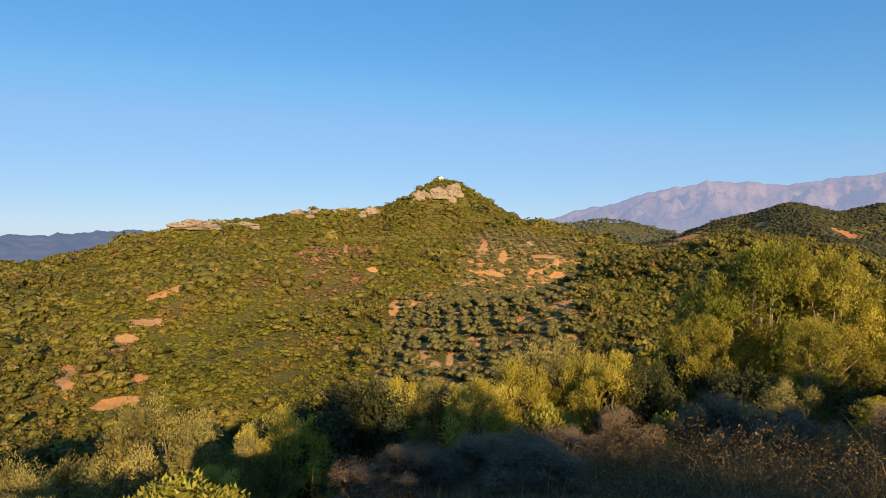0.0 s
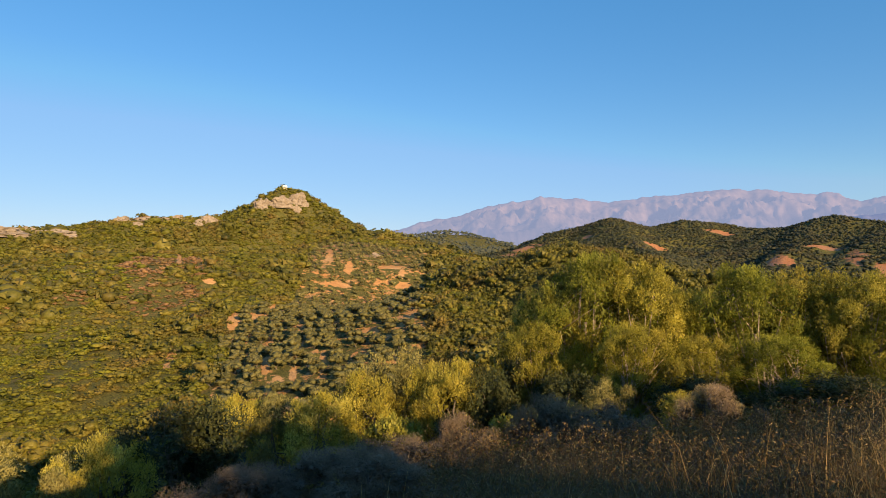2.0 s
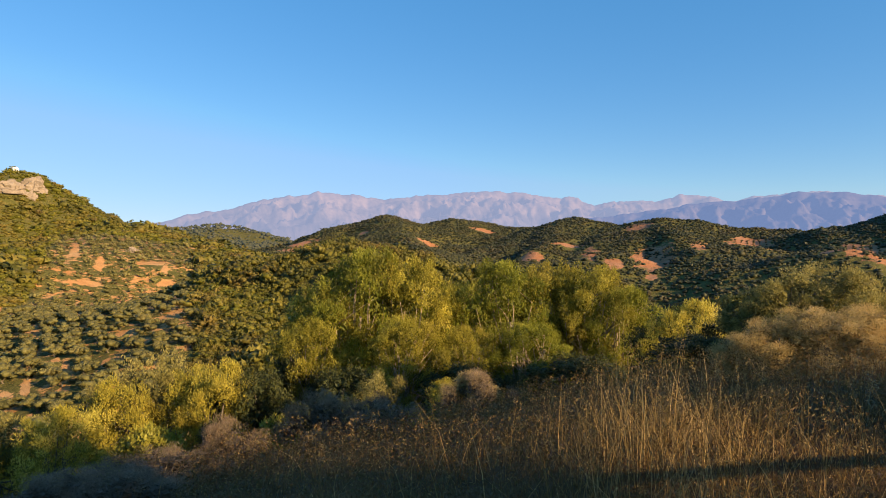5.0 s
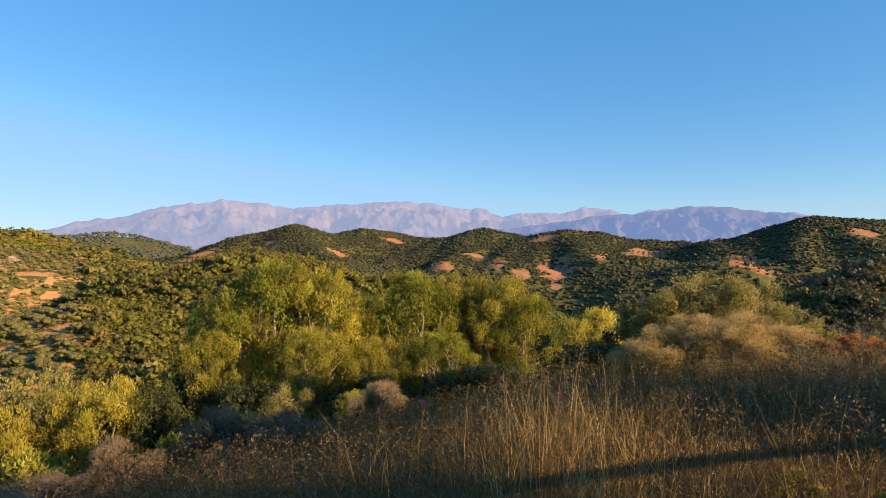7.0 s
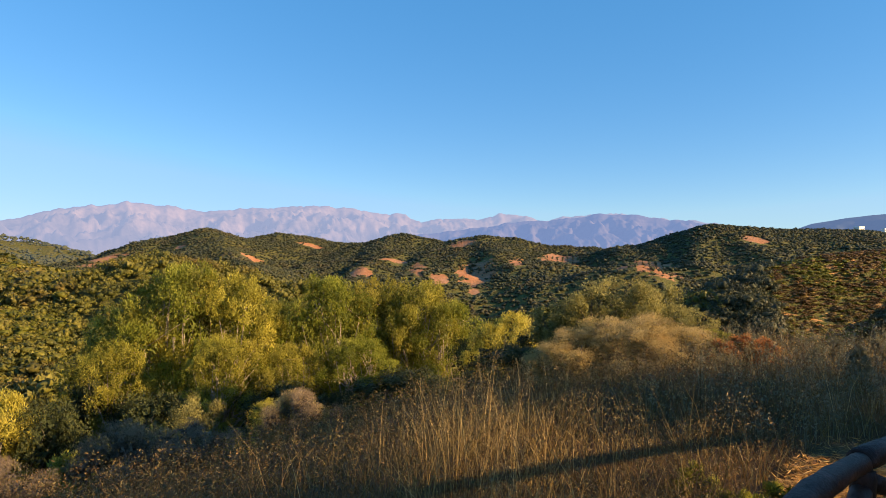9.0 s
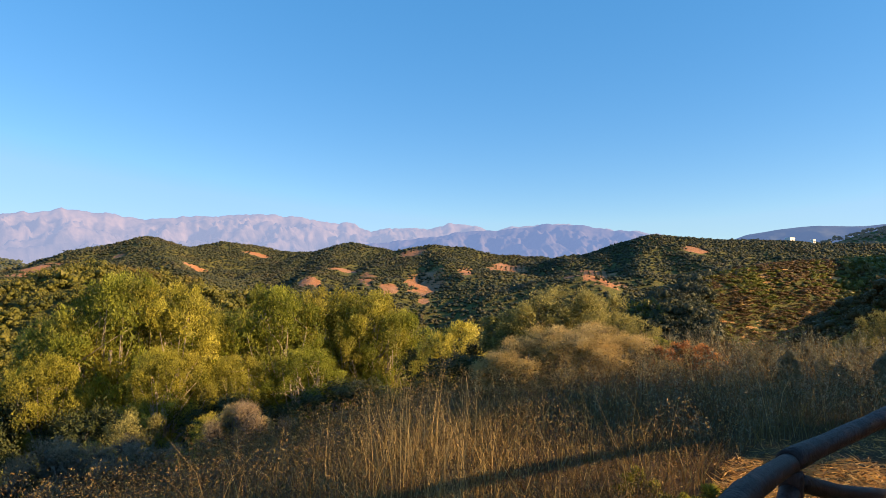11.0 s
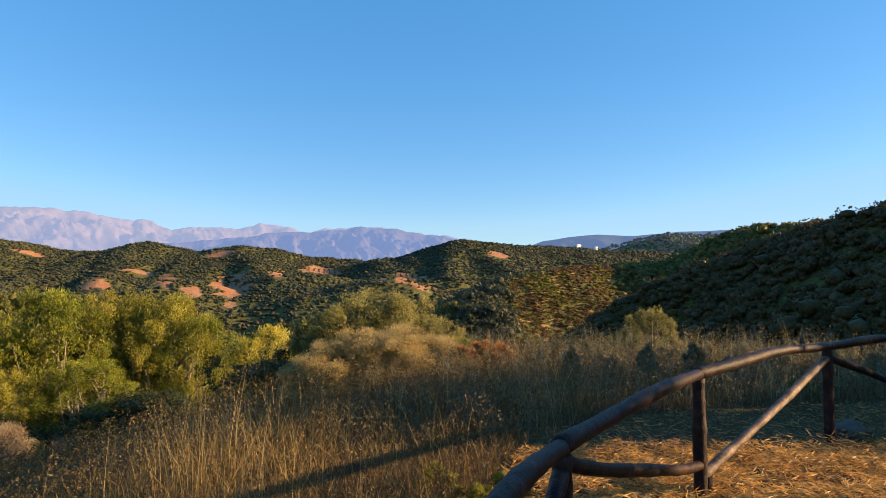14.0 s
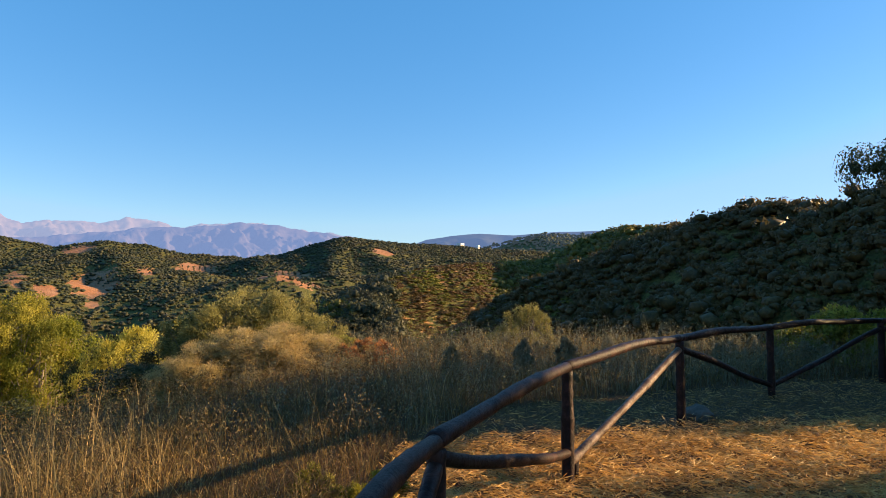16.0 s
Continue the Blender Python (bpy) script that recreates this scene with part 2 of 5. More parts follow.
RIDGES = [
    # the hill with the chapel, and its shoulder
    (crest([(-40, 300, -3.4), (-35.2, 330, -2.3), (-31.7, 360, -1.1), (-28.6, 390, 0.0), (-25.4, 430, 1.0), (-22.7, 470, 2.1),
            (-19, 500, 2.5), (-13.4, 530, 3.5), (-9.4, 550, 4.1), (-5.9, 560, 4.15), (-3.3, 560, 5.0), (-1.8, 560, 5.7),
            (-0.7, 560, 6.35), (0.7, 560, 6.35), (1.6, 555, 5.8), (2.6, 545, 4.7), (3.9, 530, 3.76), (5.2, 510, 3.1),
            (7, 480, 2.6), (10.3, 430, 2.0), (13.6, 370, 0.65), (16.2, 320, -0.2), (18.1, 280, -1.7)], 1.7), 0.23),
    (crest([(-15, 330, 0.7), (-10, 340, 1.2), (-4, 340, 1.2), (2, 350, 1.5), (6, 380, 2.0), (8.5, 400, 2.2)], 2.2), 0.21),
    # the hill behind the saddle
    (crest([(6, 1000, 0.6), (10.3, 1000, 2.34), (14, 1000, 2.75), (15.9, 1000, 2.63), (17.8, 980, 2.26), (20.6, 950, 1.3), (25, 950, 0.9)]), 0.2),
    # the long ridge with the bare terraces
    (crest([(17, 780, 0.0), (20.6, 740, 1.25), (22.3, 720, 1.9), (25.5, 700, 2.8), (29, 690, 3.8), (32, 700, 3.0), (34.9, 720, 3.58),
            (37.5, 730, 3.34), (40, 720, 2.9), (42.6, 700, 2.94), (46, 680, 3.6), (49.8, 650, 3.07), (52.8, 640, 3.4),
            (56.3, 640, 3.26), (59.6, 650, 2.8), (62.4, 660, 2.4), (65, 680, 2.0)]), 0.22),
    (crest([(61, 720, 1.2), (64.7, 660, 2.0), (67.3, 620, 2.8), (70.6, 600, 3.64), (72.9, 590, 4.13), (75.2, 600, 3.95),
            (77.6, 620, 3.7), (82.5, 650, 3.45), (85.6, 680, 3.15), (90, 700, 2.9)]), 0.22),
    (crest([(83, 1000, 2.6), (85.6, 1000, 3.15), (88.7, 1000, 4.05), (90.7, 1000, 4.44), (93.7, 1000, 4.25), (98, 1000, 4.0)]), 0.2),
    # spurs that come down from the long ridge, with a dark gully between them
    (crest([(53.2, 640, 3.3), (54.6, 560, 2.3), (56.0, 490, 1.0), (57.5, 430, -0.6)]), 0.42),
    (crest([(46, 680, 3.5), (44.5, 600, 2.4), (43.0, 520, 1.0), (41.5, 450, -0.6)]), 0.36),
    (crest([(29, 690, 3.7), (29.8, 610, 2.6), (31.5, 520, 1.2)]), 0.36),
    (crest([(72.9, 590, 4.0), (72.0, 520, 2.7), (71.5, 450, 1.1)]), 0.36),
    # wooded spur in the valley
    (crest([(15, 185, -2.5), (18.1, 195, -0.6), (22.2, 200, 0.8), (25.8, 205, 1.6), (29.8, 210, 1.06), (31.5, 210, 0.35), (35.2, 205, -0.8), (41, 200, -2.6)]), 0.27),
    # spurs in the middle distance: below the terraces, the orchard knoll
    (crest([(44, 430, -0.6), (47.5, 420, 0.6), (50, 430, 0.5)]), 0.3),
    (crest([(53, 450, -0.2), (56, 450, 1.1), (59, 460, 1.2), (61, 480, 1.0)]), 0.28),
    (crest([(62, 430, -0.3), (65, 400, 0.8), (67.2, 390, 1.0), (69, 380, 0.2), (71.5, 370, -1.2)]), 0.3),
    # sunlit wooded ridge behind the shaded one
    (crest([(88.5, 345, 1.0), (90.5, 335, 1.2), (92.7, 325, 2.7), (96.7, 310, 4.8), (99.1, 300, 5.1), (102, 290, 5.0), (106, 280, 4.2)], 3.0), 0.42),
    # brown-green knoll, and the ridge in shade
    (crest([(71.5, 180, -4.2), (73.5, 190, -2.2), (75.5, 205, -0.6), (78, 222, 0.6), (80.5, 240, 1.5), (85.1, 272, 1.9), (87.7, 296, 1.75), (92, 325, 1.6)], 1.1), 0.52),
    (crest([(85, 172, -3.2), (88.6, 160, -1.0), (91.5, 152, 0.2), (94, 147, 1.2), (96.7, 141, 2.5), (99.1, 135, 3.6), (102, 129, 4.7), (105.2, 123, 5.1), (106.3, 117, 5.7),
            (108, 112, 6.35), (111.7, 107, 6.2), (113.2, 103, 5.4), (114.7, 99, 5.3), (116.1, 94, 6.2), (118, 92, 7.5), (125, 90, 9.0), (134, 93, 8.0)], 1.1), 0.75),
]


def wave(x, y, size, seed=0.0):
    """Cheap smooth rolling noise, about -1 to 1."""
    k = 2 * np.pi / size
    return (np.sin(k * (x * 0.83 + y * 0.41) + seed) + np.sin(k * (x * -0.37 + y * 0.99) * 1.31 + seed * 2.1)
            + np.sin(k * (x * 0.57 - y * 0.74) * 1.77 + seed * 3.7) + np.sin(k * (x * 1.21 + y * 1.13) * 0.73 + seed * 1.3)) / 4


def land(x, y):
    """Height of the ground."""
    x, y = np.asarray(x, float), np.asarray(y, float)
    r = np.hypot(x, y)
    az = np.degrees(np.arctan2(x, y))
    # our own knoll: a level yard, then a slope down to the north
    s = y * 0.995 - x * 0.1
    knoll = -0.24 * np.maximum(0, s - 3) - 0.16 * np.maximum(0, s - 8) - 0.36 * np.maximum(0, r - np.interp(az, [45, 68, 105, 125], [27, 15.5, 15.5, 18])) * (np.abs(az) < 135)
    knoll = knoll - 0.04 * np.maximum(0, r - 60) * (np.abs(az) >= 135) - 0.38 * np.maximum(0, -x - 0.7) * np.clip(y, 0, 3) / 3
    knoll = np.maximum(knoll, -90)
    floor = -38 - 0.012 * np.maximum(0, r - 500) + np.minimum(r, 2500) * 0.006
    floor = floor + 4 * wave(x, y, 170, 1.0)
    parts = [knoll, floor]
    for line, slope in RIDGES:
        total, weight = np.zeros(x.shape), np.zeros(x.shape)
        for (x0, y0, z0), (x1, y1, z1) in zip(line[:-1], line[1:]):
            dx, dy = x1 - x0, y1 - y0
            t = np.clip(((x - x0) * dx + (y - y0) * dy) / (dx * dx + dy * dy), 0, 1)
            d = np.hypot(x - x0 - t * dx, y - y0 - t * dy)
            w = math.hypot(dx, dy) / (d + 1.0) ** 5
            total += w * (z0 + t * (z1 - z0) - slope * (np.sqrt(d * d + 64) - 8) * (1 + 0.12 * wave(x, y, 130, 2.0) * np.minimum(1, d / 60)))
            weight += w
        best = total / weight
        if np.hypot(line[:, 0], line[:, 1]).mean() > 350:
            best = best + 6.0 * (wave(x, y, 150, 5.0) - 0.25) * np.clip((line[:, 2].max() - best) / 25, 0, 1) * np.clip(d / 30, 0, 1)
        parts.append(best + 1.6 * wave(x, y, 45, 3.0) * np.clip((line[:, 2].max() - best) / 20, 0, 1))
    h = np.stack(parts)
    top = h.max(0)
    k = np.clip(r / 100, 0.15, 2.0)
    return top + k * np.log(np.exp(np.maximum(-40, (h - top) / k)).sum(0)) * np.clip((r - 20) / 40, 0, 1)


def land_at(x, y):
    return float(land(np.array([x]), np.array([y]))[0])


def on_ground(az, el, r0=30.0, r1=1300.0):
    """Distance at which the line of sight at that bearing and angle first meets the ground."""
    r = np.geomspace(r0, r1, 1500)
    x, y = r * math.sin(radians(az)), r * math.cos(radians(az))
    hit = np.nonzero(land(x, y) > EYE_Z + r * math.tan(radians(el)))[0]
    return float(r[hit[0]]) if len(hit) else None


def ground_material():
    m, nt, b = material("earth", 0.95)
    place = world_place(nt)
    n1, n2, n3 = add_noise(nt, 0.06, 5, 0.65, place), add_noise(nt, 1.5, 6, 0.7, place), add_noise(nt, 22, 5, 0.7, place)
    at = nt.nodes.new("ShaderNodeAttribute")
    at.attribute_name = "tint"
    earth = ramp(nt, n1, [(0.3, (0.53, 0.255, 0.088)), (0.5, (0.57, 0.315, 0.125)), (0.7, (0.53, 0.36, 0.185))])
    herb = ramp(nt, add_noise(nt, 0.25, 6, 0.7, place), [(0.3, (0.07, 0.074, 0.018)), (0.5, (0.115, 0.11, 0.03)), (0.7, (0.18, 0.135, 0.05))])
    herb = blend(nt, 0.9, herb, ramp(nt, n2, [(0.36, (0.35, 0.4, 0.35)), (0.6, (1.25, 1.25, 1.1))]), "MULTIPLY")
    yard = ramp(nt, n2, [(0.3, (0.042, 0.022, 0.009)), (0.5, (0.085, 0.045, 0.015)), (0.72, (0.16, 0.085, 0.028))])
    ln = nt.nodes.new("ShaderNodeVectorMath")
    ln.operation = "LENGTH"
    nt.links.new(place, ln.inputs[0])
    far = calc(nt, "MULTIPLY", calc(nt, "SUBTRACT", ln.outputs["Value"], 18.0), 0.05, True)
    edge = ramp(nt, calc(nt, "ADD", at.outputs["Fac"], calc(nt, "MULTIPLY", calc(nt, "SUBTRACT", calc(nt, "ADD", calc(nt, "MULTIPLY", add_noise(nt, 0.4, 5, 0.7, place), 0.5), calc(nt, "MULTIPLY", add_noise(nt, 0.14, 4, 0.6, place), 0.5)), 0.5), 3.0)), [(0.42, (0, 0, 0)), (0.58, (1, 1, 1))])
    earth = blend(nt, 0.6, earth, ramp(nt, add_noise(nt, 0.35, 6, 0.75, place), [(0.3, (0.5, 0.45, 0.42)), (0.65, (1.1, 1.1, 1.1))]), "MULTIPLY")
    red = calc(nt, "MULTIPLY", calc(nt, "SUBTRACT", ln.outputs["Value"], 330.0), 0.02, True)      # the farther hills are of a redder, darker earth
    earth = blend(nt, red, earth, blend(nt, 1.0, earth, (0.72, 0.62, 0.74), "MULTIPLY"))
    col = blend(nt, far, yard, blend(nt, edge, herb, earth))
    col = blend(nt, 0.5, col, ramp(nt, n3, [(0.25, (0.45, 0.45, 0.45)), (0.7, (1, 1, 1))]), "MULTIPLY")
    nt.links.new(col, b.inputs["Base Color"])
    tuft = calc(nt, "MULTIPLY", calc(nt, "MULTIPLY", n2, far), 0.5)
    bump(nt, b, calc(nt, "ADD", calc(nt, "MULTIPLY", n3, 0.03), tuft), 0.9, 1.0)
    return m


MAT_EARTH = ground_material()


def build_ground():
    az = np.concatenate([np.arange(-42, -36, 0.6), np.arange(-36, 92, 0.24), np.arange(92, 124, 0.6), np.arange(124, 318, 3.0)])
    rad = np.concatenate([[0.4], np.geomspace(0.8, 80, 110)[:-1], np.geomspace(80, 760, 180)[:-1], np.geomspace(760, 4300, 36)])
    a, r = np.meshgrid(np.radians(az), rad, indexing="ij")
    x, y = r * np.sin(a), r * np.cos(a)
    z = land(x, y)
    near = np.clip((30 - r) / 10, 0, 1)
    z = z + near * (0.03 * wave(x, y, 1.3, 5.0) + 0.012 * wave(x, y, 0.31, 7.0))
    v = np.concatenate([np.stack([x, y, z], -1).reshape(-1, 3), [[0, 0, land_at(0, 0)]]])
    n, m = len(az), len(rad)
    i, j = np.meshgrid(np.arange(n), np.arange(m - 1), indexing="ij")
    i2 = (i + 1) % n
    p, q, s, t = i * m + j, i * m + j + 1, i2 * m + j + 1, i2 * m + j
    f = np.concatenate([np.stack([p, q, s], -1).reshape(-1, 3), np.stack([p, s, t], -1).reshape(-1, 3)])
    k = np.arange(n)
    f = np.concatenate([f, np.stack([np.full(n, n * m), k * m, ((k + 1) % n) * m], -1)])
    f = f[:, ::-1]
    ob = new("ground", add_mesh("ground", v, f, MAT_EARTH, bare_share(v), smooth=True))
    return tagged(ob, "dry reddish earth and stubble over rolling hills", "ground", kind="structure")



# bare earth: bearing, angle from the eye, half width and half height in degrees
BARE_LEFT = [(-26.2, -3.33, 0.91, 0.19), (-24.2, -3.81, 1.5, 0.24), (-25.7, -6.08, 2.1, 0.33), (-26.8, -7.3, 0.91, 0.37), (-30.9, -9.4, 1.14, 0.53), (-31.0, -10.47, 0.68, 0.71),
             (-28.9, -10.16, 1.5, 0.41), (-25.9, -10.61, 0.84, 0.42), (-27.6, -12.35, 2.03, 0.46), (-19.3, -14.18, 1.56, 0.39), (-30.5, -15.25, 0.65, 0.49), (-31.9, -16.99, 0.75, 0.22),
             (-27.6, -0.41, 0.41, 0.14), (-33.1, -7.61, 0.54, 0.22), (-22.7, -3.19, 1.49, 0.24)]
BARE_TERRACE = [(3.8, 0.31, 0.26, 0.62), (5.5, -0.72, 0.26, 0.62), (4.4, -2.27, 1.28, 0.26), (9.3, -0.71, 1.01, 0.15), (10.3, -1.22, 0.25, 0.41), (10.3, -2.49, 0.7, 0.2), (7.8, -3.94, 1.27, 0.36),
                (9.3, -3.77, 0.6, 0.25), (11.0, -4.0, 0.3, 0.71), (11.5, -4.75, 0.89, 0.3), (10.5, -5.27, 0.4, 0.25), (7.5, -6.43, 0.91, 0.31), (8.8, -7.06, 0.4, 0.15), (-4.5, -5.34, 0.46, 0.72),
                (-6.1, -6.09, 0.31, 0.26), (-2.3, -5.1, 0.31, 0.36), (-1.0, -4.18, 0.72, 0.31), (-9.2, -7.91, 0.55, 0.46), (-9.7, -8.89, 0.3, 0.31), (-6.4, -7.61, 0.41, 0.21),
                (-6.4, -2.0, 0.61, 0.21), (-8.8, 0.05, 0.25, 0.41)]
BARE_GROVE = [(6.2, -8.61, 0.71, 0.36), (5.2, -9.63, 0.77, 0.21), (3.1, -8.75, 0.52, 0.62), (2.6, -8.15, 0.41, 0.26), (3.1, -10.41, 0.46, 0.46), (1.9, -6.48, 0.36, 0.26), (-2.5, -6.37, 0.31, 0.26),
              (-1.4, -7.14, 0.31, 0.62), (-1.7, -9.67, 0.46, 1.34), (-1.5, -11.42, 0.46, 0.72), (0.6, -10.17, 0.36, 0.83), (-0.7, -10.42, 0.72, 0.26), (-11.4, -12.41, 0.15, 0.41), (-3.4, -7.13, 0.21, 0.31),
              (-3.4, -8.4, 0.21, 0.41), (4.4, -5.09, 0.21, 0.72), (-4.8, -8.63, 0.26, 0.31), (0.8, -12.16, 0.31, 0.41)]
BARE_FAR = [(52.5, -0.26, 1.94, 0.92), (51.5, 2.77, 1.13, 0.46), (45.6, 0.92, 1.55, 0.15), (47.4, 0.25, 1.14, 0.31), (49.4, -0.63, 0.77, 0.46), (52.5, -1.79, 0.51, 0.26), (60.3, 1.2, 1.46, 0.35),
            (56.6, 0.93, 0.9, 0.25), (76.1, 2.71, 0.97, 0.22), (32.7, 1.2, 0.98, 0.2), (27.0, 2.1, 0.46, 0.15), (37.9, 2.31, 1.26, 0.15), (42.0, -0.01, 1.28, 0.36), (21.4, 1.24, 1.49, 0.37)]


def spots(rows, r0=60.0, r1=760.0, slim=1.0):
    """Patches of ground as bearing, distance, half width and half depth in metres."""
    out = []
    for az, el, w, h in rows:
        a, b = on_ground(az, el - h, r0, r1), on_ground(az, el + h, r0, r1)
        if a is None:
            continue
        b = min(b or a + 30, a + (70 if a < 330 else 130))
        out.append((az, (a + b) / 2, radians(w) * (a + b) / 2 * slim, max(1.5, (b - a) / 2 * slim)))
    return out


SPOTS = spots(BARE_LEFT, slim=0.95) + spots(BARE_GROVE, slim=0.72) + spots(BARE_TERRACE) + spots(BARE_FAR, 330)
HEATHS = spots([(-9.8, -3.0, 3.2, 1.6), (-11.0, -1.0, 2.2, 1.5), (-7.4, -0.5, 2.0, 0.5), (-14.5, 3.4, 5.2, 0.45), (-27.0, -8.9, 1.0, 1.6), (-16.5, -3.2, 1.5, 0.6), (-22.0, -4.6, 2.0, 0.5)])
MAQUIS = spots([(-16.5, -6.0, 4.6, 4.6), (-13.5, -1.0, 4.5, 2.0), (-21.5, -8.0, 2.5, 2.5)])
ORCHARDS = spots([(67.2, 0.6, 2.7, 1.0), (69.3, -0.4, 1.6, 0.5), (21.2, 1.1, 2.3, 0.8), (60.3, 1.2, 1.7, 0.45)], 300)


def within(rows, az, r, grow=1.0, side=0.0, front=0.0):
    """Which places lie in the patches, widened by side and drawn out towards the viewpoint by front, in metres."""
    out = np.zeros(len(az), bool)
    for a, d, w, h in rows:
        x, y = np.radians(az - a) * d, r - d
        edge = 0.9 + 0.5 * wave(x + a * 7, y, 0.9 * (w + h) + 2, a) + 0.8 * wave(x, y + a, 0.35 * (w + h) + 2, a)
        out |= ((x / (w + side)) ** 2 + ((y + front / 2) / (h + front / 2)) ** 2) < grow * edge
    return out


def bare(az, r):
    return within(SPOTS, az, r)


def open_to_view(az, r, tall):
    """The bare patches and the ground before them that tall growth would hide them with."""
    near = r < 300
    return np.where(near, within(SPOTS, az, r, 1.0, 0.4 * tall, 1.7 * tall), within(SPOTS, az, r, 1.0, 0.5 * tall, 4.2 * tall))


def in_grove(az, r):
    return (az > -6.5) & (az < 12.5) & (r > 112) & (r < np.interp(az, [-6, 0, 3, 12], [200, 230, 380, 360])) & (az > -7 + (r - 118) * 0.03)


def bare_share(v):
    """How bare the ground is at each vertex: red earth in the clearings, groves and orchards."""
    az, r = np.degrees(np.arctan2(v[:, 0], v[:, 1])), np.hypot(v[:, 0], v[:, 1])
    out = np.where(in_grove(az, r), 0.4, np.where((az > 76) & (az < 92) & (r > 150) & (r < 335), 0.28, 0.0))
    for a, d, w, h in SPOTS:
        q = (np.radians(az - a) * d / w) ** 2 + ((r - d) / h) ** 2
        out = np.maximum(out, np.clip(1.32 - 0.7 * q, 0, 1))
    return np.maximum(out, np.where(within(ORCHARDS, az, r), 0.66, 0))


build_ground()


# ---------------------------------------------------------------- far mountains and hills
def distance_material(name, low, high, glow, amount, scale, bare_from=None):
    """Far land seen through kilometres of bright air: lit rock, with the air's haze painted on as emission."""
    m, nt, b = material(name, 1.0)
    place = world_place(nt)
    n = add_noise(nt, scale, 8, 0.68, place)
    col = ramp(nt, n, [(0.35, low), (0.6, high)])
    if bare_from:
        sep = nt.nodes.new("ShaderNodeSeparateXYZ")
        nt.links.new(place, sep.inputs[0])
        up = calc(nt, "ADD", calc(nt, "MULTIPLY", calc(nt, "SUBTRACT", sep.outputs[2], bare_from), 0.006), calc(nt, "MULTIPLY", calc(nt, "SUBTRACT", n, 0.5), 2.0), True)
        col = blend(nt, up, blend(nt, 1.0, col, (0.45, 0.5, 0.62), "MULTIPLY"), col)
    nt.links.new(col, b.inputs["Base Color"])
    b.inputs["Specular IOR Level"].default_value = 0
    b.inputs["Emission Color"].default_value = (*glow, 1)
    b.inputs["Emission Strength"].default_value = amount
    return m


# the glow colours paint haze over land that gives off no light
MAT_MOUNT = distance_material("far_mountain_haze", (0.035, 0.028, 0.026), (0.10, 0.072, 0.058), (0.32, 0.37, 0.56), 0.39, 0.006, 210.0)
MAT_MOUNT_NEAR = distance_material("near_mountain_haze", (0.022, 0.021, 0.022), (0.07, 0.056, 0.05), (0.22, 0.31, 0.58), 0.33, 0.008)
MAT_FARWOOD = distance_material("far_wood_haze", (0.038, 0.045, 0.018), (0.07, 0.07, 0.028), (0.16, 0.22, 0.32), 0.066, 0.08)
MAT_FARHILL = distance_material("far_hill_haze", (0.022, 0.03, 0.02), (0.05, 0.052, 0.032), (0.15, 0.225, 0.44), 0.29, 0.02)


def range_of_hills(name, label, sky, r0, depth, mat, seed, rugged, step=0.2, base=-60, rag=0.0):
    """A mountain range: its crest follows the sky line, its flank falls towards us in spurs and gullies."""
    az = np.arange(sky[0][0], sky[-1][0] + 0.01, step)
    el = np.interp(az, [s[0] for s in sky], [s[1] for s in sky])
    el = el + rag * np.array([noise.fractal((q * 0.55, seed, 0.3), 0.7, 2.1, 5) for q in az]) * np.clip((az - az[0]) / 6, 0, 1)
    t = np.concatenate([[-0.35, -0.15], np.linspace(0, 1, 54)])
    a, tt = np.meshgrid(az, t, indexing="ij")
    r = r0 - depth * tt
    top = EYE_Z + r0 * np.tan(np.radians(el))[:, None] - base
    shape = np.where(tt < 0, 1 + tt * 1.2, (1 - tt) ** 1.25)
    x, y = r * np.sin(np.radians(a)), r * np.cos(np.radians(a))
    rug = np.array([[noise.ridged_multi_fractal((x[i, j] / 300, y[i, j] / 300, seed), 0.9, 2.1, 6, 1.0, 2.0)
                     for j in range(x.shape[1])] for i in range(x.shape[0])])
    rug = (rug - rug.mean()) / (rug.std() + 1e-6)
    z = base + top * shape + rugged * rug * np.clip(np.minimum(tt * 4, (1 - tt) * 3), 0, 1) * (0.35 + shape)
    z = np.minimum(z, EYE_Z + r * (np.tan(np.radians(el))[:, None] - 0.0012 * (tt > 0))) + rugged * 0.05 * rug * (tt == 0)
    v = np.stack([x, y, z], -1).reshape(-1, 3)
    n, m = a.shape
    i, j = np.meshgrid(np.arange(n - 1), np.arange(m - 1), indexing="ij")
    p = i * m + j
    f = np.concatenate([np.stack([p, p + m, p + m + 1], -1).reshape(-1, 3), np.stack([p, p + m + 1, p + 1], -1).reshape(-1, 3)])
    ob = new(name, add_mesh(name, v, f, mat, smooth=False))
    return tagged(ob, label, "mountain", kind="structure")


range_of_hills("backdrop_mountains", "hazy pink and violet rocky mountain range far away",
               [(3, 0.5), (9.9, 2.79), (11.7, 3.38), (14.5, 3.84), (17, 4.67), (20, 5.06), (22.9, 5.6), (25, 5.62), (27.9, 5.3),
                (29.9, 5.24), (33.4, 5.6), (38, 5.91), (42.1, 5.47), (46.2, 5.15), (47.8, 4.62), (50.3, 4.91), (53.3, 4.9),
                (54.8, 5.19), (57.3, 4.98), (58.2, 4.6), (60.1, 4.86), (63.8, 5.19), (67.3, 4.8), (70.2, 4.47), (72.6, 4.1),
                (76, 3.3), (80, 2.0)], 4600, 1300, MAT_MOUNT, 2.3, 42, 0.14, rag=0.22)
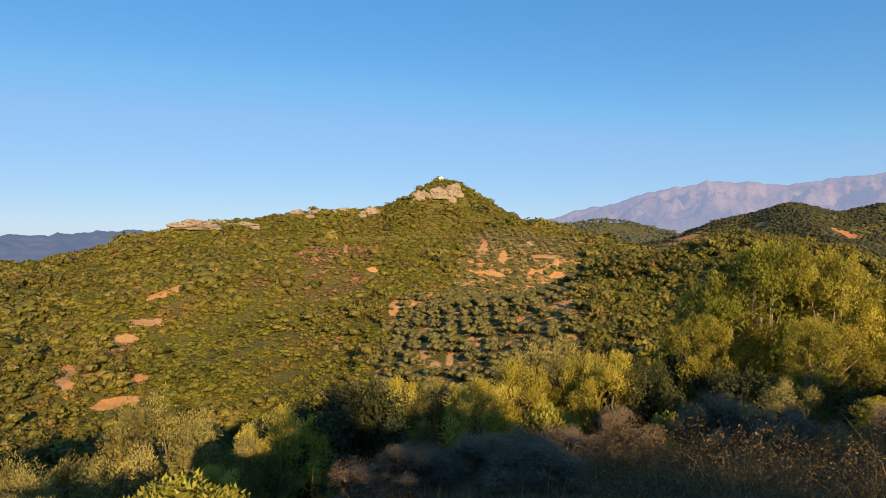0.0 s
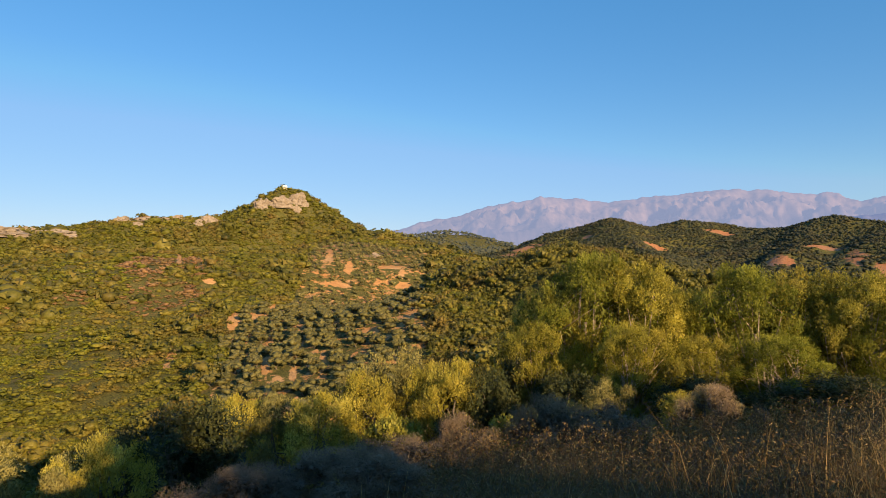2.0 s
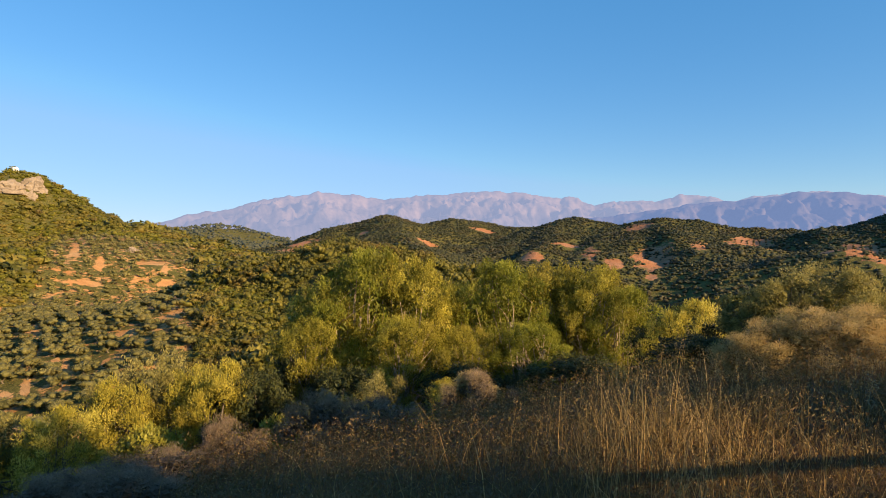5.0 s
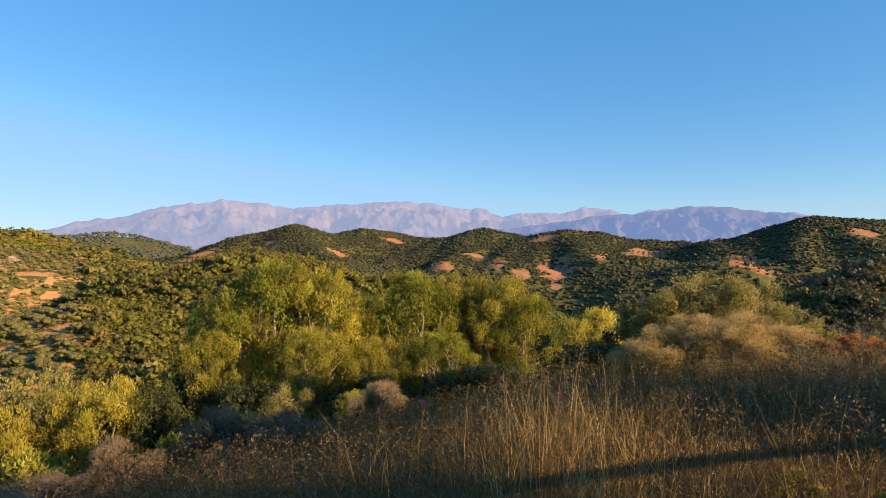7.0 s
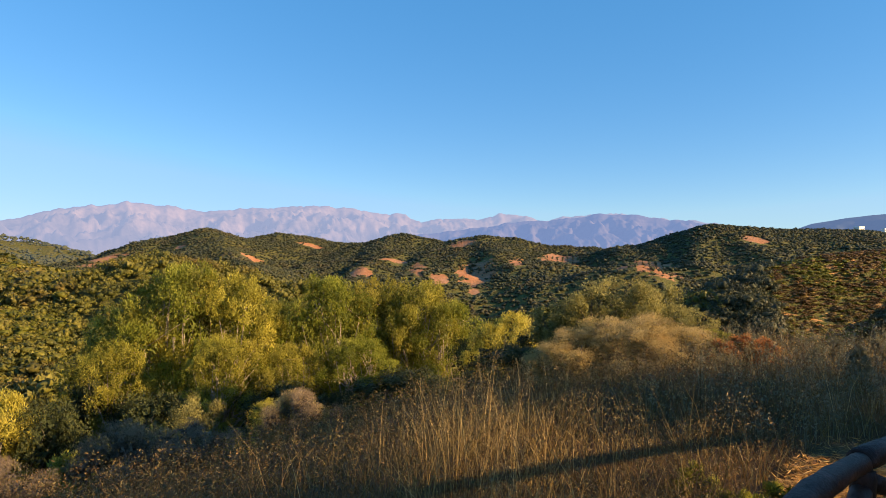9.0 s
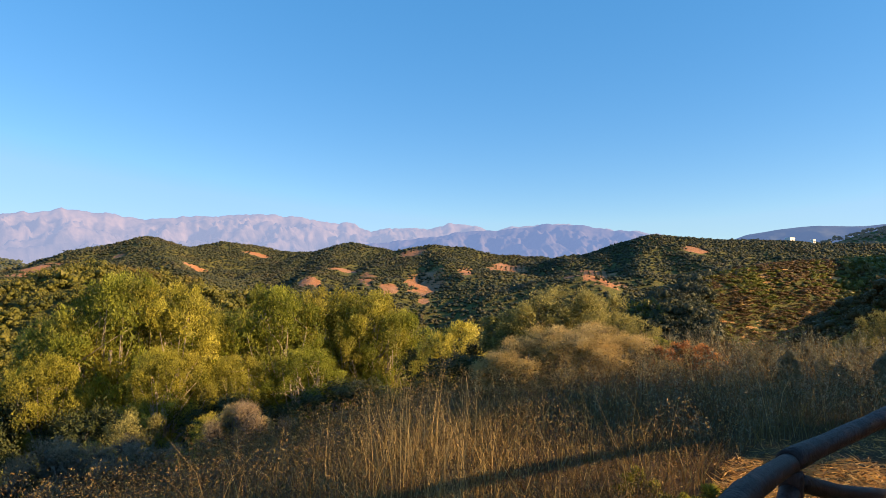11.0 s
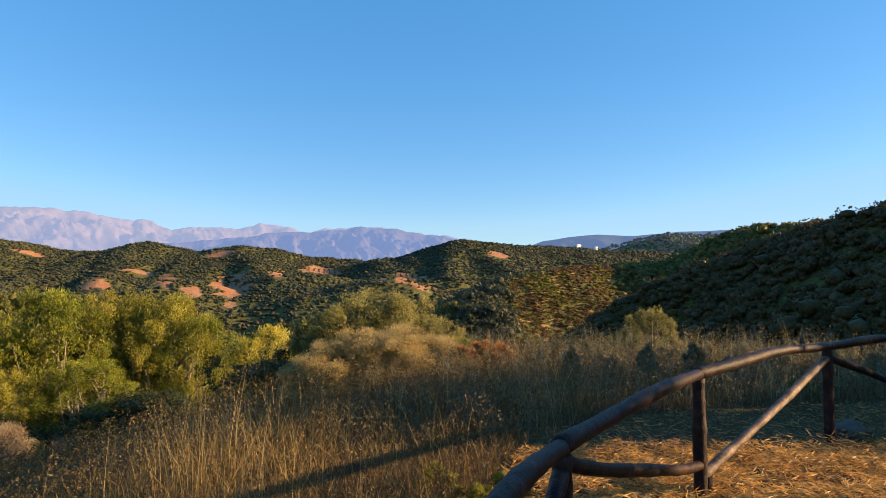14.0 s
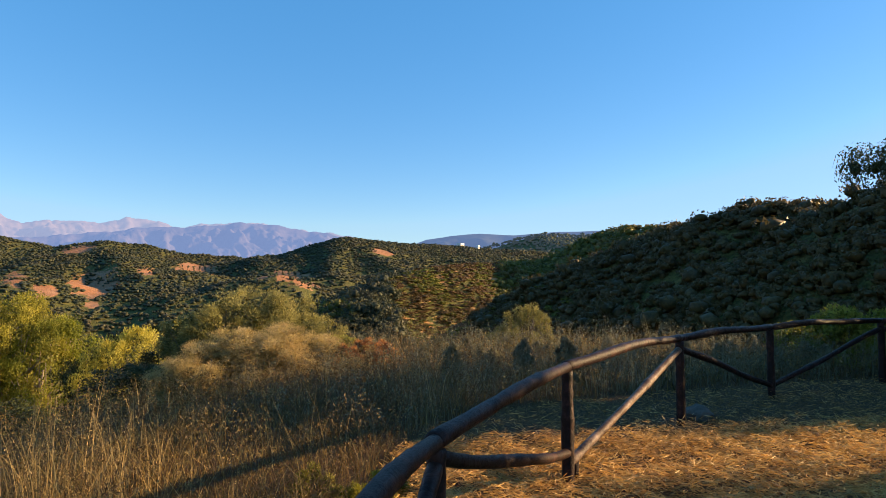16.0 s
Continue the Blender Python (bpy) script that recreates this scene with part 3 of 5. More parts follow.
range_of_hills("backdrop_mountains", "lower mountain range, blue with painted haze, before the pale one",
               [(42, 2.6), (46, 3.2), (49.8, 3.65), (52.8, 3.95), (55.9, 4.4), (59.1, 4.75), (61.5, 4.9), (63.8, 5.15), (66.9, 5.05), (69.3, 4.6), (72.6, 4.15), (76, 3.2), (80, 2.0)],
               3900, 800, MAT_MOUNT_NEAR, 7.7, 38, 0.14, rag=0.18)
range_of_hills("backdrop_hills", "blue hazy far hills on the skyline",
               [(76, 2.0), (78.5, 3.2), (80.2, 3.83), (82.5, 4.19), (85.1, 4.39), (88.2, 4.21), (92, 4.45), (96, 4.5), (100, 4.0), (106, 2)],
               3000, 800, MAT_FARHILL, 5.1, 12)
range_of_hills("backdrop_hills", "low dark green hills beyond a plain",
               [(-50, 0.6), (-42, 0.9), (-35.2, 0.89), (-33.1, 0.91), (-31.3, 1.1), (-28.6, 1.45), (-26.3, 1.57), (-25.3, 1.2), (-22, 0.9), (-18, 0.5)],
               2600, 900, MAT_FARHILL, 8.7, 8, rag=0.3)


# ---------------------------------------------------------------- woods and scrub of the hills (nobody could count them)
def shrub_form(rng, masses, cards, card, flat=0.8, core=0.8):
    """A crown of radius 1: rounded masses of leaf with loose sprays standing off them."""
    if masses == 1:
        cs, rs = np.zeros((1, 3)), np.array([0.92])
    else:
        k = np.arange(masses) + 0.5
        ph, th = np.arccos(1 - 1.25 * k / masses), np.pi * (1 + 5 ** 0.5) * k + rng.uniform(0, 6)
        d = np.stack([np.cos(th) * np.sin(ph), np.sin(th) * np.sin(ph), np.cos(ph)], 1)
        cs = d * rng.uniform(0.45, 0.72, masses)[:, None]
        rs = rng.uniform(0.75, 1.15, masses) * 0.98 / masses ** 0.38
    v, f, _ = lumps(cs, rs * core, rng, 1, 0.2)
    v[:, 2] *= flat
    if masses > 1:
        pick = rng.integers(0, masses, cards)
    else:
        pick = np.zeros(cards, int)
    e = rng.normal(size=(cards, 3)) + cs[pick] * 1.2
    e[:, 2] = np.abs(e[:, 2]) * 0.9 - 0.1
    e /= np.linalg.norm(e, axis=1)[:, None]
    c = (cs[pick] + e * rs[pick][:, None] * rng.uniform(0.92, 1.12, cards)[:, None]) * np.array([1, 1, flat])
    n = e + rng.normal(size=e.shape) * 0.5
    n /= np.linalg.norm(n, axis=1)[:, None]
    u = np.cross(n, rng.normal(size=e.shape))
    u /= np.linalg.norm(u, axis=1)[:, None]
    w = np.cross(n, u)
    sz = card * rng.uniform(0.6, 1.4, cards)[:, None]
    cv = np.stack([c + u * sz, c - u * sz * 0.5 + w * sz * 0.87, c - u * sz * 0.5 - w * sz * 0.87], 1).reshape(-1, 3)
    # tint lightens towards the top of the crown
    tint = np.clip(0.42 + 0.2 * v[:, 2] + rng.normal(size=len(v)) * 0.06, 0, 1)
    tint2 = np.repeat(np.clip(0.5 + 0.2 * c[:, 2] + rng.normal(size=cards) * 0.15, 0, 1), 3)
    return np.concatenate([v, cv]), np.concatenate([f, np.arange(3 * cards).reshape(-1, 3) + len(v)]), np.concatenate([tint, tint2])


def stand(name, label, xs, ys, sizes, forms, mat, rng, tall=1.0, spread=0.22):
    """Sets a shrub or treetop at every place, all in one mesh."""
    zs = land(xs, ys)
    which = rng.integers(0, len(forms), len(xs))
    vs, fs, ts, n = [], [], [], 0
    for w, (v, f, t) in enumerate(forms):
        idx = np.nonzero(which == w)[0]
        if not len(idx):
            continue
        a = rng.uniform(0, 2 * np.pi, len(idx))
        s = sizes[idx]
        hz = tall * rng.uniform(0.8, 1.25, len(idx))
        x = (v[None, :, 0] * np.cos(a)[:, None] - v[None, :, 1] * np.sin(a)[:, None]) * s[:, None] + xs[idx][:, None]
        y = (v[None, :, 0] * np.sin(a)[:, None] + v[None, :, 1] * np.cos(a)[:, None]) * s[:, None] + ys[idx][:, None]
        z = (v[None, :, 2] + 0.42) * (s * hz)[:, None] + zs[idx][:, None]
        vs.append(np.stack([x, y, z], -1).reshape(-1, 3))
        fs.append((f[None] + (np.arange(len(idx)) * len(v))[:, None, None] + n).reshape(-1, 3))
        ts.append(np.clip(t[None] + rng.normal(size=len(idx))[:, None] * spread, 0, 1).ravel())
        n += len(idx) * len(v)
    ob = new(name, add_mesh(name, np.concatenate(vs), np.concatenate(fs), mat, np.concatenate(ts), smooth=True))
    return tagged(ob, label, "vegetation", kind="stuff")


def scatter(rng, a0, a1, r0, r1, spacing):
    """Random places in a sector, one per spacing squared."""
    n = int(radians(a1 - a0) * (r1 * r1 - r0 * r0) / 2 / spacing ** 2)
    a, r = rng.uniform(a0, a1, n), np.sqrt(rng.uniform(r0 * r0, r1 * r1, n))
    return a, r, r * np.sin(np.radians(a)), r * np.cos(np.radians(a))


def hills_vegetation():
    rng = np.random.default_rng(11)
    fine = [shrub_form(rng, 5, 190, 0.11, core=0.5) for _ in range(8)]
    neat = [shrub_form(rng, 2, 46, 0.13, core=0.68) for _ in range(8)]
    mid = [shrub_form(rng, 3, 64, 0.14, core=0.64) for _ in range(12)]
    low = [shrub_form(rng, 1, 16, 0.26, core=0.79) for _ in range(14)]
    middle = [shrub_form(rng, 1, 4, 0.42, core=0.86) for _ in range(12)]
    far = [shrub_form(rng, 1, 1, 0.3) for _ in range(8)]
    # lines of sight over the land, to plant hidden slopes more thinly
    ta, tr = np.arange(-46, 140, 0.5), np.geomspace(40, 1300, 260)
    ga, gr = np.meshgrid(np.radians(ta), tr, indexing="ij")
    rising = np.maximum.accumulate((land(gr * np.sin(ga), gr * np.cos(ga)) - EYE_Z) / gr, 1)

    def thin(a, r, x, y, keep=0.015, tall=2.2):
        i = np.clip(np.round((a + 46) / 0.5).astype(int), 0, len(ta) - 1)
        j = np.clip(np.searchsorted(tr, r * 0.97) - 1, 0, len(tr) - 1)
        open_view = (land(x, y) + tall - EYE_Z) / r > rising[i, j]
        return open_view | (rng.uniform(size=len(a)) < keep)

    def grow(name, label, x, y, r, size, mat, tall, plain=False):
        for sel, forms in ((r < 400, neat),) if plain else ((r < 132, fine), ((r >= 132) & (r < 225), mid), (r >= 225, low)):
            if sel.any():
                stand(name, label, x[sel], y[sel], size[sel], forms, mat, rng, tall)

    # scrub, heather and trees of the chapel hill
    a, r, x, y = scatter(rng, -42, 19, 60, 600, 1.85)
    ok = ~in_grove(a, r) & (rng.uniform(size=len(a)) < np.clip(330 / r, 0.6, 1)) & thin(a, r, x, y) & (~bare(a, r) | (rng.uniform(size=len(a)) < 0.06))
    a, r, x, y = a[ok], r[ok], x[ok], y[ok]
    heath = within(HEATHS, a, r) & (rng.uniform(size=len(a)) < 0.92)
    bright = within(MAQUIS, a, r) & (rng.uniform(size=len(a)) < 0.85) & ~heath
    size = rng.lognormal(0.08, 0.42, len(a)) * np.where(heath, 0.6, np.where(bright, 0.8, 1.0)) * np.where(open_to_view(a, r, 1.8), 0.45, 1.0)
    size *= np.interp(r, [100, 300, 460], [1.1, 1.0, 1.2]) * (1 + 0.3 * wave(x, y, 60, 1))
    wood = (wave(x, y, 95, 4.0) + 0.5 * wave(x, y, 31, 2.0) + np.where(a < -19, 0.35, 0.0) + np.where(a > 11, 0.5, 0.0) > 0.32) & ~heath & ~bright
    rest = ~heath & ~wood & ~bright
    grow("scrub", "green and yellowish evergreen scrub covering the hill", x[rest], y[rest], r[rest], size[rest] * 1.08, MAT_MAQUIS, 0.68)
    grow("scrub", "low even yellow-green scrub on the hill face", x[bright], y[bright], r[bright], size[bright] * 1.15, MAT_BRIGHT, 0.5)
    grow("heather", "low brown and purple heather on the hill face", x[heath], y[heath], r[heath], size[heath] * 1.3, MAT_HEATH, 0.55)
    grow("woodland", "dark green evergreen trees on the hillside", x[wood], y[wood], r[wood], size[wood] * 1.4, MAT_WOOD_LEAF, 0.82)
    # the olives of the grove beyond those that stand singly
    gx, gy = GROVE_PLACES[290:].T
    stand("olive_grove", "olive trees in rows on the red slope", gx, gy, rng.lognormal(0.56, 0.16, len(gx)) * np.interp(np.hypot(gx, gy), [180, 300], [1.0, 0.85]), mid, MAT_GROVE, rng, 0.8)
    # woods of the valley and spur
    a, r, x, y = scatter(rng, 13, 74, 62, 330, 2.15)
    ok = ~open_to_view(a, r, 2.0) & ~in_grove(a, r) & thin(a, r, x, y)
    a, r, x, y = a[ok], r[ok], x[ok], y[ok]
    grow("woodland", "dense mixed evergreen and browning valley trees", x, y, r, rng.lognormal(0.22, 0.28, len(a)) * np.interp(r, [90, 200], [0.9, 1.15]), MAT_WOOD_LEAF, 1.1)
    # scrub of the brown knoll and trees of the shaded ridge
    a, r, x, y = scatter(rng, 70, 93, 60, 350, 1.1)
    ok = thin(a, r, x, y)
    a, r, x, y = a[ok], r[ok], x[ok], y[ok]
    size = rng.lognormal(-0.1, 0.28, len(a))
    heath = wave(x, y, 45, 3.0) + rng.normal(size=len(a)) * 0.5 > -0.4
    # oaks take a dark leaf colour that also paints the fold's shade
    oak = a + rng.normal(size=len(a)) * 0.5 < np.interp(r, [150, 200, 260], [79.5, 77.0, 75.5])
    heath &= ~oak
    grow("woodland", "dark evergreen oaks in the fold beside the knoll", x[oak], y[oak], r[oak], size[oak] * 1.6, MAT_FAR_LEAF, 1.05)
    grow("heather", "rust and brown low scrub on a rounded knoll", x[heath], y[heath], r[heath], size[heath] * 1.1, MAT_KNOLL, 0.42)
    grow("scrub", "olive green scrub on a rounded knoll", x[~heath & ~oak], y[~heath & ~oak], r[~heath & ~oak], size[~heath & ~oak] * 1.2, MAT_MAQUIS, 0.5)
    a, r, x, y = scatter(rng, 87, 109, 195, 345, 2.4)
    ok = thin(a, r, x, y)
    a, r, x, y = a[ok], r[ok], x[ok], y[ok]
    grow("woodland", "round evergreen trees on a sunlit ridge", x, y, r, rng.lognormal(0.42, 0.28, len(a)), MAT_WOOD_LEAF, 1.1)
    # ridge woods, their leaf coloured to deepen the shade
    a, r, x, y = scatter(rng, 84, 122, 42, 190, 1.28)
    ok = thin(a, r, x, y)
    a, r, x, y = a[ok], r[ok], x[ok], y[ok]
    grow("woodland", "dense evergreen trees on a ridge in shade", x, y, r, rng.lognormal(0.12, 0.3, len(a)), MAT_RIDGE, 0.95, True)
    # middle distance
    a, r, x, y = scatter(rng, 14, 97, 330, 760, 2.3)
    shut = open_to_view(a, r, 2.0) | within(ORCHARDS, a, r, 1.0, 1.0, 5.0)
    ok = ~shut & (r > np.interp(a, [14, 19, 88, 97], [500, 330, 330, 345])) & (rng.uniform(size=len(a)) < 0.85 + 0.3 * wave(x, y, 120, 6)) & thin(a, r, x, y, 0.02)
    a, r, x, y = a[ok], r[ok], x[ok], y[ok]
    stand("woodland", "olive groves and woods on the middle hills", x, y, rng.lognormal(0.32, 0.25, len(a)), middle, MAT_FAR_LEAF, rng, 0.7)
    # orchard trees in rows
    ox, oy = [], []
    for oa, od, ow, oh in ORCHARDS:
        cx, cy = bearing(oa, od)
        gx, gy = np.meshgrid(np.arange(-ow, ow, 4.4), np.arange(-oh, oh, 6.5))
        ok = (gx / ow) ** 2 + (gy / oh) ** 2 < 1
        gx, gy = gx[ok] + rng.normal(size=ok.sum()) * 0.3, gy[ok] + rng.normal(size=ok.sum()) * 0.3
        c, s = math.cos(radians(oa)), math.sin(radians(oa))
        ox.append(cx + gx * c + gy * s)
        oy.append(cy - gx * s + gy * c)
    ox, oy = np.concatenate(ox), np.concatenate(oy)
    stand("orchard", "small orchard trees in rows on tan terraces", ox, oy, rng.lognormal(0.0, 0.2, len(ox)), low, MAT_FAR_LEAF, rng, 0.85)
    # far: these woods carry painted haze as emission
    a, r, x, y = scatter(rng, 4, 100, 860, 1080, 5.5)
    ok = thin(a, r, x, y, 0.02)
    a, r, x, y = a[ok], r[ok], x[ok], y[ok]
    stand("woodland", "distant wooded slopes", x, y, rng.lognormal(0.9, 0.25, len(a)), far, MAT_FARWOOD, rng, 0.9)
    a, r, x, y = scatter(rng, -42, -16, 800, 2000, 17)
    stand("woodland", "scattered trees on the far plain", x, y, rng.lognormal(1.5, 0.3, len(a)), far, MAT_FARWOOD, rng, 0.8)


def grove_places():
    """Olives in rows that run up the slope, nearest first, leaving the bare patches open."""
    rng = np.random.default_rng(5)
    gx, gy = np.meshgrid(np.arange(-34, 92, 4.5), np.arange(108, 385, 4.3))
    gx, gy = gx.ravel() + rng.normal(size=gx.size) * 0.55, gy.ravel() + rng.normal(size=gy.size) * 0.55
    az, r = np.degrees(np.arctan2(gx, gy)), np.hypot(gx, gy)
    ok = in_grove(az, r) & ~open_to_view(az, r, 1.7)
    return np.stack([gx[ok], gy[ok]], 1)[np.argsort(r[ok])]


GROVE_PLACES = grove_places()
hills_vegetation()


# ---------------------------------------------------------------- crags, chapel and houses
def rock_material():
    m, nt, b = material("pale_limestone", 0.9)
    place = world_place(nt)
    n1, n2 = add_noise(nt, 0.12, 5, 0.65, place), add_noise(nt, 0.9, 6, 0.7, place)
    col = ramp(nt, n1, [(0.3, (0.17, 0.14, 0.11)), (0.55, (0.28, 0.235, 0.19)), (0.75, (0.22, 0.19, 0.16))])
    col = blend(nt, 0.6, col, ramp(nt, n2, [(0.3, (0.4, 0.38, 0.36)), (0.6, (1, 1, 1))]), "MULTIPLY")
    nt.links.new(col, b.inputs["Base Color"])
    bump(nt, b, n2, 0.8, 0.5)
    return m


MAT_ROCK = rock_material()


def crag_mesh(seed, w, d, h, broken=0.2):
    """A weathered crag with a steep broken face."""
    bm = bmesh.new()
    bmesh.ops.create_icosphere(bm, subdivisions=4, radius=1.0)
    for v in bm.verts:
        p = v.co.copy()
        n = noise.noise(p * 1.6 + Vector((seed, 0, 0))) * 0.32 + noise.noise(p * 4.1 + Vector((0, seed, 0))) * broken
        step = noise.cell(p * 2.7 + Vector((seed, 3, 0))) * broken
        v.co = p * (1 + n + step)
        v.co.z = max(-0.5, v.co.z)
        v.co = Vector((v.co.x * w, v.co.y * d, v.co.z * h))
    me = bpy.data.meshes.new("rock_crag")
    bm.to_mesh(me)
    bm.free()
    me.materials.append(MAT_ROCK)
    return me


for i, (az, el, w, h) in enumerate([(-2.1, 4.6, 0.66, 0.52), (-0.5, 4.75, 1.05, 0.52), (0.95, 5.0, 0.8, 0.62), (0.8, 4.28, 0.36, 0.4), (-21.4, 1.8, 1.9, 0.42), (-17.7, 1.8, 1.3, 0.36),
                                   (-10.7, 3.1, 1.4, 0.28), (-6.6, 3.15, 0.8, 0.36), (-7.4, 2.8, 0.45, 0.24), (7.8, 0.2, 0.42, 0.24), (-13.1, 3.1, 0.55, 0.24), (-8.9, 3.35, 0.45, 0.24), (-19.6, 2.1, 0.6, 0.25), (-12.0, 2.75, 0.4, 0.2)]):
    d = on_ground(az, el, 250)
    if d:
        x, y = bearing(az, d)
        crag = new("rock_crag", crag_mesh(i * 3.3, radians(w) * d, radians(w) * d * 0.55, radians(h) * d * 1.25))
        crag.matrix_basis = pose(x, y, land_at(x, y) + 0.5, 0, 0, -az + 8 * math.sin(i * 2.0))
        tagged(crag, "pale weathered limestone crag on the hill", "rock", "hill crags")


def plain_material(name, colour, rough=0.85):
    m, nt, b = material(name, rough)
    n = add_noise(nt, 1.4, 5, 0.65, world_place(nt))
    nt.links.new(blend(nt, ramp(nt, n, [(0.35, (0, 0, 0)), (0.7, (0.5, 0.5, 0.5))]), colour, tuple(c * 0.75 for c in colour)), b.inputs["Base Color"])
    return m


MAT_WHITE = plain_material("whitewash", (0.78, 0.76, 0.72))
MAT_TILE = plain_material("red_roof_tile", (0.34, 0.14, 0.08))
MAT_OPENING = plain_material("dark_opening", (0.03, 0.035, 0.04), 0.3)


def block(name, size, at, mat, parent, ridge=0.0, bevel=0.05):
    """A bevelled block; with ridge its top is drawn into a gable."""
    bm = bmesh.new()
    bmesh.ops.create_cube(bm, size=1.0)
    for v in bm.verts:
        v.co = Vector((v.co.x * size[0], v.co.y * size[1], v.co.z * size[2]))
        if ridge and v.co.z > 0:
            v.co.x *= ridge
    bmesh.ops.bevel(bm, geom=bm.edges[:], offset=bevel, segments=1, affect="EDGES")
    me = bpy.data.meshes.new(name)
    bm.to_mesh(me)
    bm.free()
    me.materials.append(mat)
    ob = part(name, me, parent)
    ob.location = at
    return ob


def house(name, label, category, az, r, w, d, h, roof, z=None, turn=0.0):
    x, y = bearing(az, r)
    e = new(name)
    e.matrix_basis = pose(x, y, (land_at(x, y) if z is None else z) - 0.3, 0, 0, turn - az)
    block("wall", (w, d, h), (0, 0, h / 2), MAT_WHITE, e)
    if roof == "vault":
        v, f = tube([(0, -d / 2, 0), (0, d / 2, 0)], [w * 0.5, w * 0.5], 20)
        v[:, 2] = np.maximum(v[:, 2], -0.05) * 0.8
        part("roof", add_mesh("roof", v, f, MAT_WHITE), e).location = (0, 0, h)
    else:
        block("roof", (w * 1.06, d * 1.06, w * 0.22), (0, 0, h + w * 0.11), MAT_TILE if roof == "tile" else MAT_WHITE, e, 0.15 if roof == "tile" else 0.95)
    block("door", (0.9, 0.12, 2.0), (0, -d / 2, 1.3), MAT_OPENING, e, bevel=0.02)
    for sx_ in (-0.32, 0.32):
        block("window", (0.7, 0.12, 0.9), (w * sx_, -d / 2, h * 0.6), MAT_OPENING, e, bevel=0.02)
    return tagged(e, label, category)


house("chapel", "small whitewashed chapel on the hilltop", "chapel", -0.25, 558, 3.6, 5.0, 2.6, "vault", turn=20)
for az, r, w, h, roof in ((83.3, 656, 6.5, 2.8, "flat"), (84.9, 667, 3.6, 3.0, "flat")):
    house("farmhouse", "far white farmhouse among trees", "house", az, r, w, w * 0.8, h, roof, turn=55)

# ---------------------------------------------------------------- trees and bushes near by
def tree_meshes(seed, height, width, bole, clumps, per, leaf, slim, mats, upright=0.5, stems=1, limbs=None, low=0.12, puff=0.085, core=0.55):
    """Meshes of a trunk with limbs and of a crown of leaf sprays. Height and width in metres; bole is the clear trunk's share."""
    rng = np.random.default_rng(seed)
    r = width / 2
    # sprays sit on a few big lobes, so that the outline is uneven
    lobes = []
    for i in range(max(5, clumps // 9)):
        a, q = rng.uniform(0, 2 * np.pi), math.sqrt(rng.uniform(0, 1)) * 0.72
        zt = 1 - 0.42 * q ** 2 - rng.uniform(0, 0.3)
        lobes.append((q * r * math.cos(a), q * r * math.sin(a), height * (bole + (1 - bole) * zt * 0.82), rng.uniform(0.2, 0.36) * r))
    lobes = np.array(lobes)
    cs = []
    for i in range(clumps):
        lx, ly, lz, lr = lobes[rng.integers(len(lobes))]
        d = rng.normal(size=3)
        d /= np.linalg.norm(d)
        d[2] = abs(d[2]) * 0.9 - 0.25
        c = np.array([lx, ly, lz]) + d * lr * rng.uniform(0.65, 1.1)
        if rng.uniform() < 0.15:
            a, q = rng.uniform(0, 2 * np.pi), r * rng.uniform(0.55, 0.98)
            c = np.array([q * math.cos(a), q * math.sin(a), height * rng.uniform(min(0.66, bole * 0.6 + low), 0.72)])
        c[2] = max(c[2], height * low)
        cs.append(c)
    cs = np.array(cs)
    wood = []
    for s in range(stems):
        a = rng.uniform(0, 2 * np.pi)
        foot = np.array([math.cos(a), math.sin(a), 0]) * (0.12 * r if stems > 1 else 0) - np.array([0, 0, 0.15])
        top = np.array([rng.normal() * 0.12 * r, rng.normal() * 0.12 * r, height * (bole + 0.18)])
        k = np.linspace(0, 1, 7)[:, None]
        line = foot * (1 - k) + top * k + rng.normal(size=(7, 3)) * np.array([1, 1, 0]) * 0.03 * height * np.sin(np.pi * k)
        rad = height * (0.05 if stems == 1 else 0.028)
        wood.append(tube(line, np.linspace(rad * 1.25, rad * 0.55, 7), 8, rng, 0.08))
        picks = rng.permutation(len(cs))[: limbs or max(5, clumps // (5 * stems))]
        for c in cs[picks]:
            b0 = line[rng.integers(2, 7)]
            mid = (b0 + c) / 2 + rng.normal(size=3) * 0.06 * height
            kk = np.linspace(0, 1, 6)[:, None]
            bl = b0 * (1 - kk) ** 2 + 2 * mid * kk * (1 - kk) + c * kk ** 2
            wood.append(tube(bl, np.linspace(rad * 0.38, rad * 0.07, 6), 4))
    tw = join(wood)
    trunk = add_mesh("trunk", tw[0], tw[1], mats[1], smooth=True)
    cr = puff * width
    rs = cr * rng.uniform(0.7, 1.25, len(cs))
    lv, lf, ln = lumps(cs, rs * core, rng, 1, 0.25)
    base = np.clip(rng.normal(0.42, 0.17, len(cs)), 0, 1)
    # core masses tinted darker than the sprays: painted shade inside the crown
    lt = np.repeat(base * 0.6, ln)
    m = per
    d = rng.normal(size=(len(cs), m, 3))
    d[..., 2] += 0.25
    d /= np.linalg.norm(d, axis=2)[..., None]
    p = cs[:, None] + d * (rs[:, None] * rng.uniform(0.35, 1.05, (len(cs), m)) ** 0.6)[..., None]
    o = d + np.array([0, 0, upright * 0.3])
    tint = np.clip(base[:, None] + 0.08 + rng.normal(size=(len(cs), m)) * 0.09, 0, 1)
    v, f = sprays(p.reshape(-1, 3), o.reshape(-1, 3), leaf, leaf * slim, rng)
    v, f, t = join([(lv, lf, lt), (v, f, np.repeat(tint.ravel(), 3))])
    v *= np.array([1, 1, height / np.percentile(v[:, 2], 99.6)])
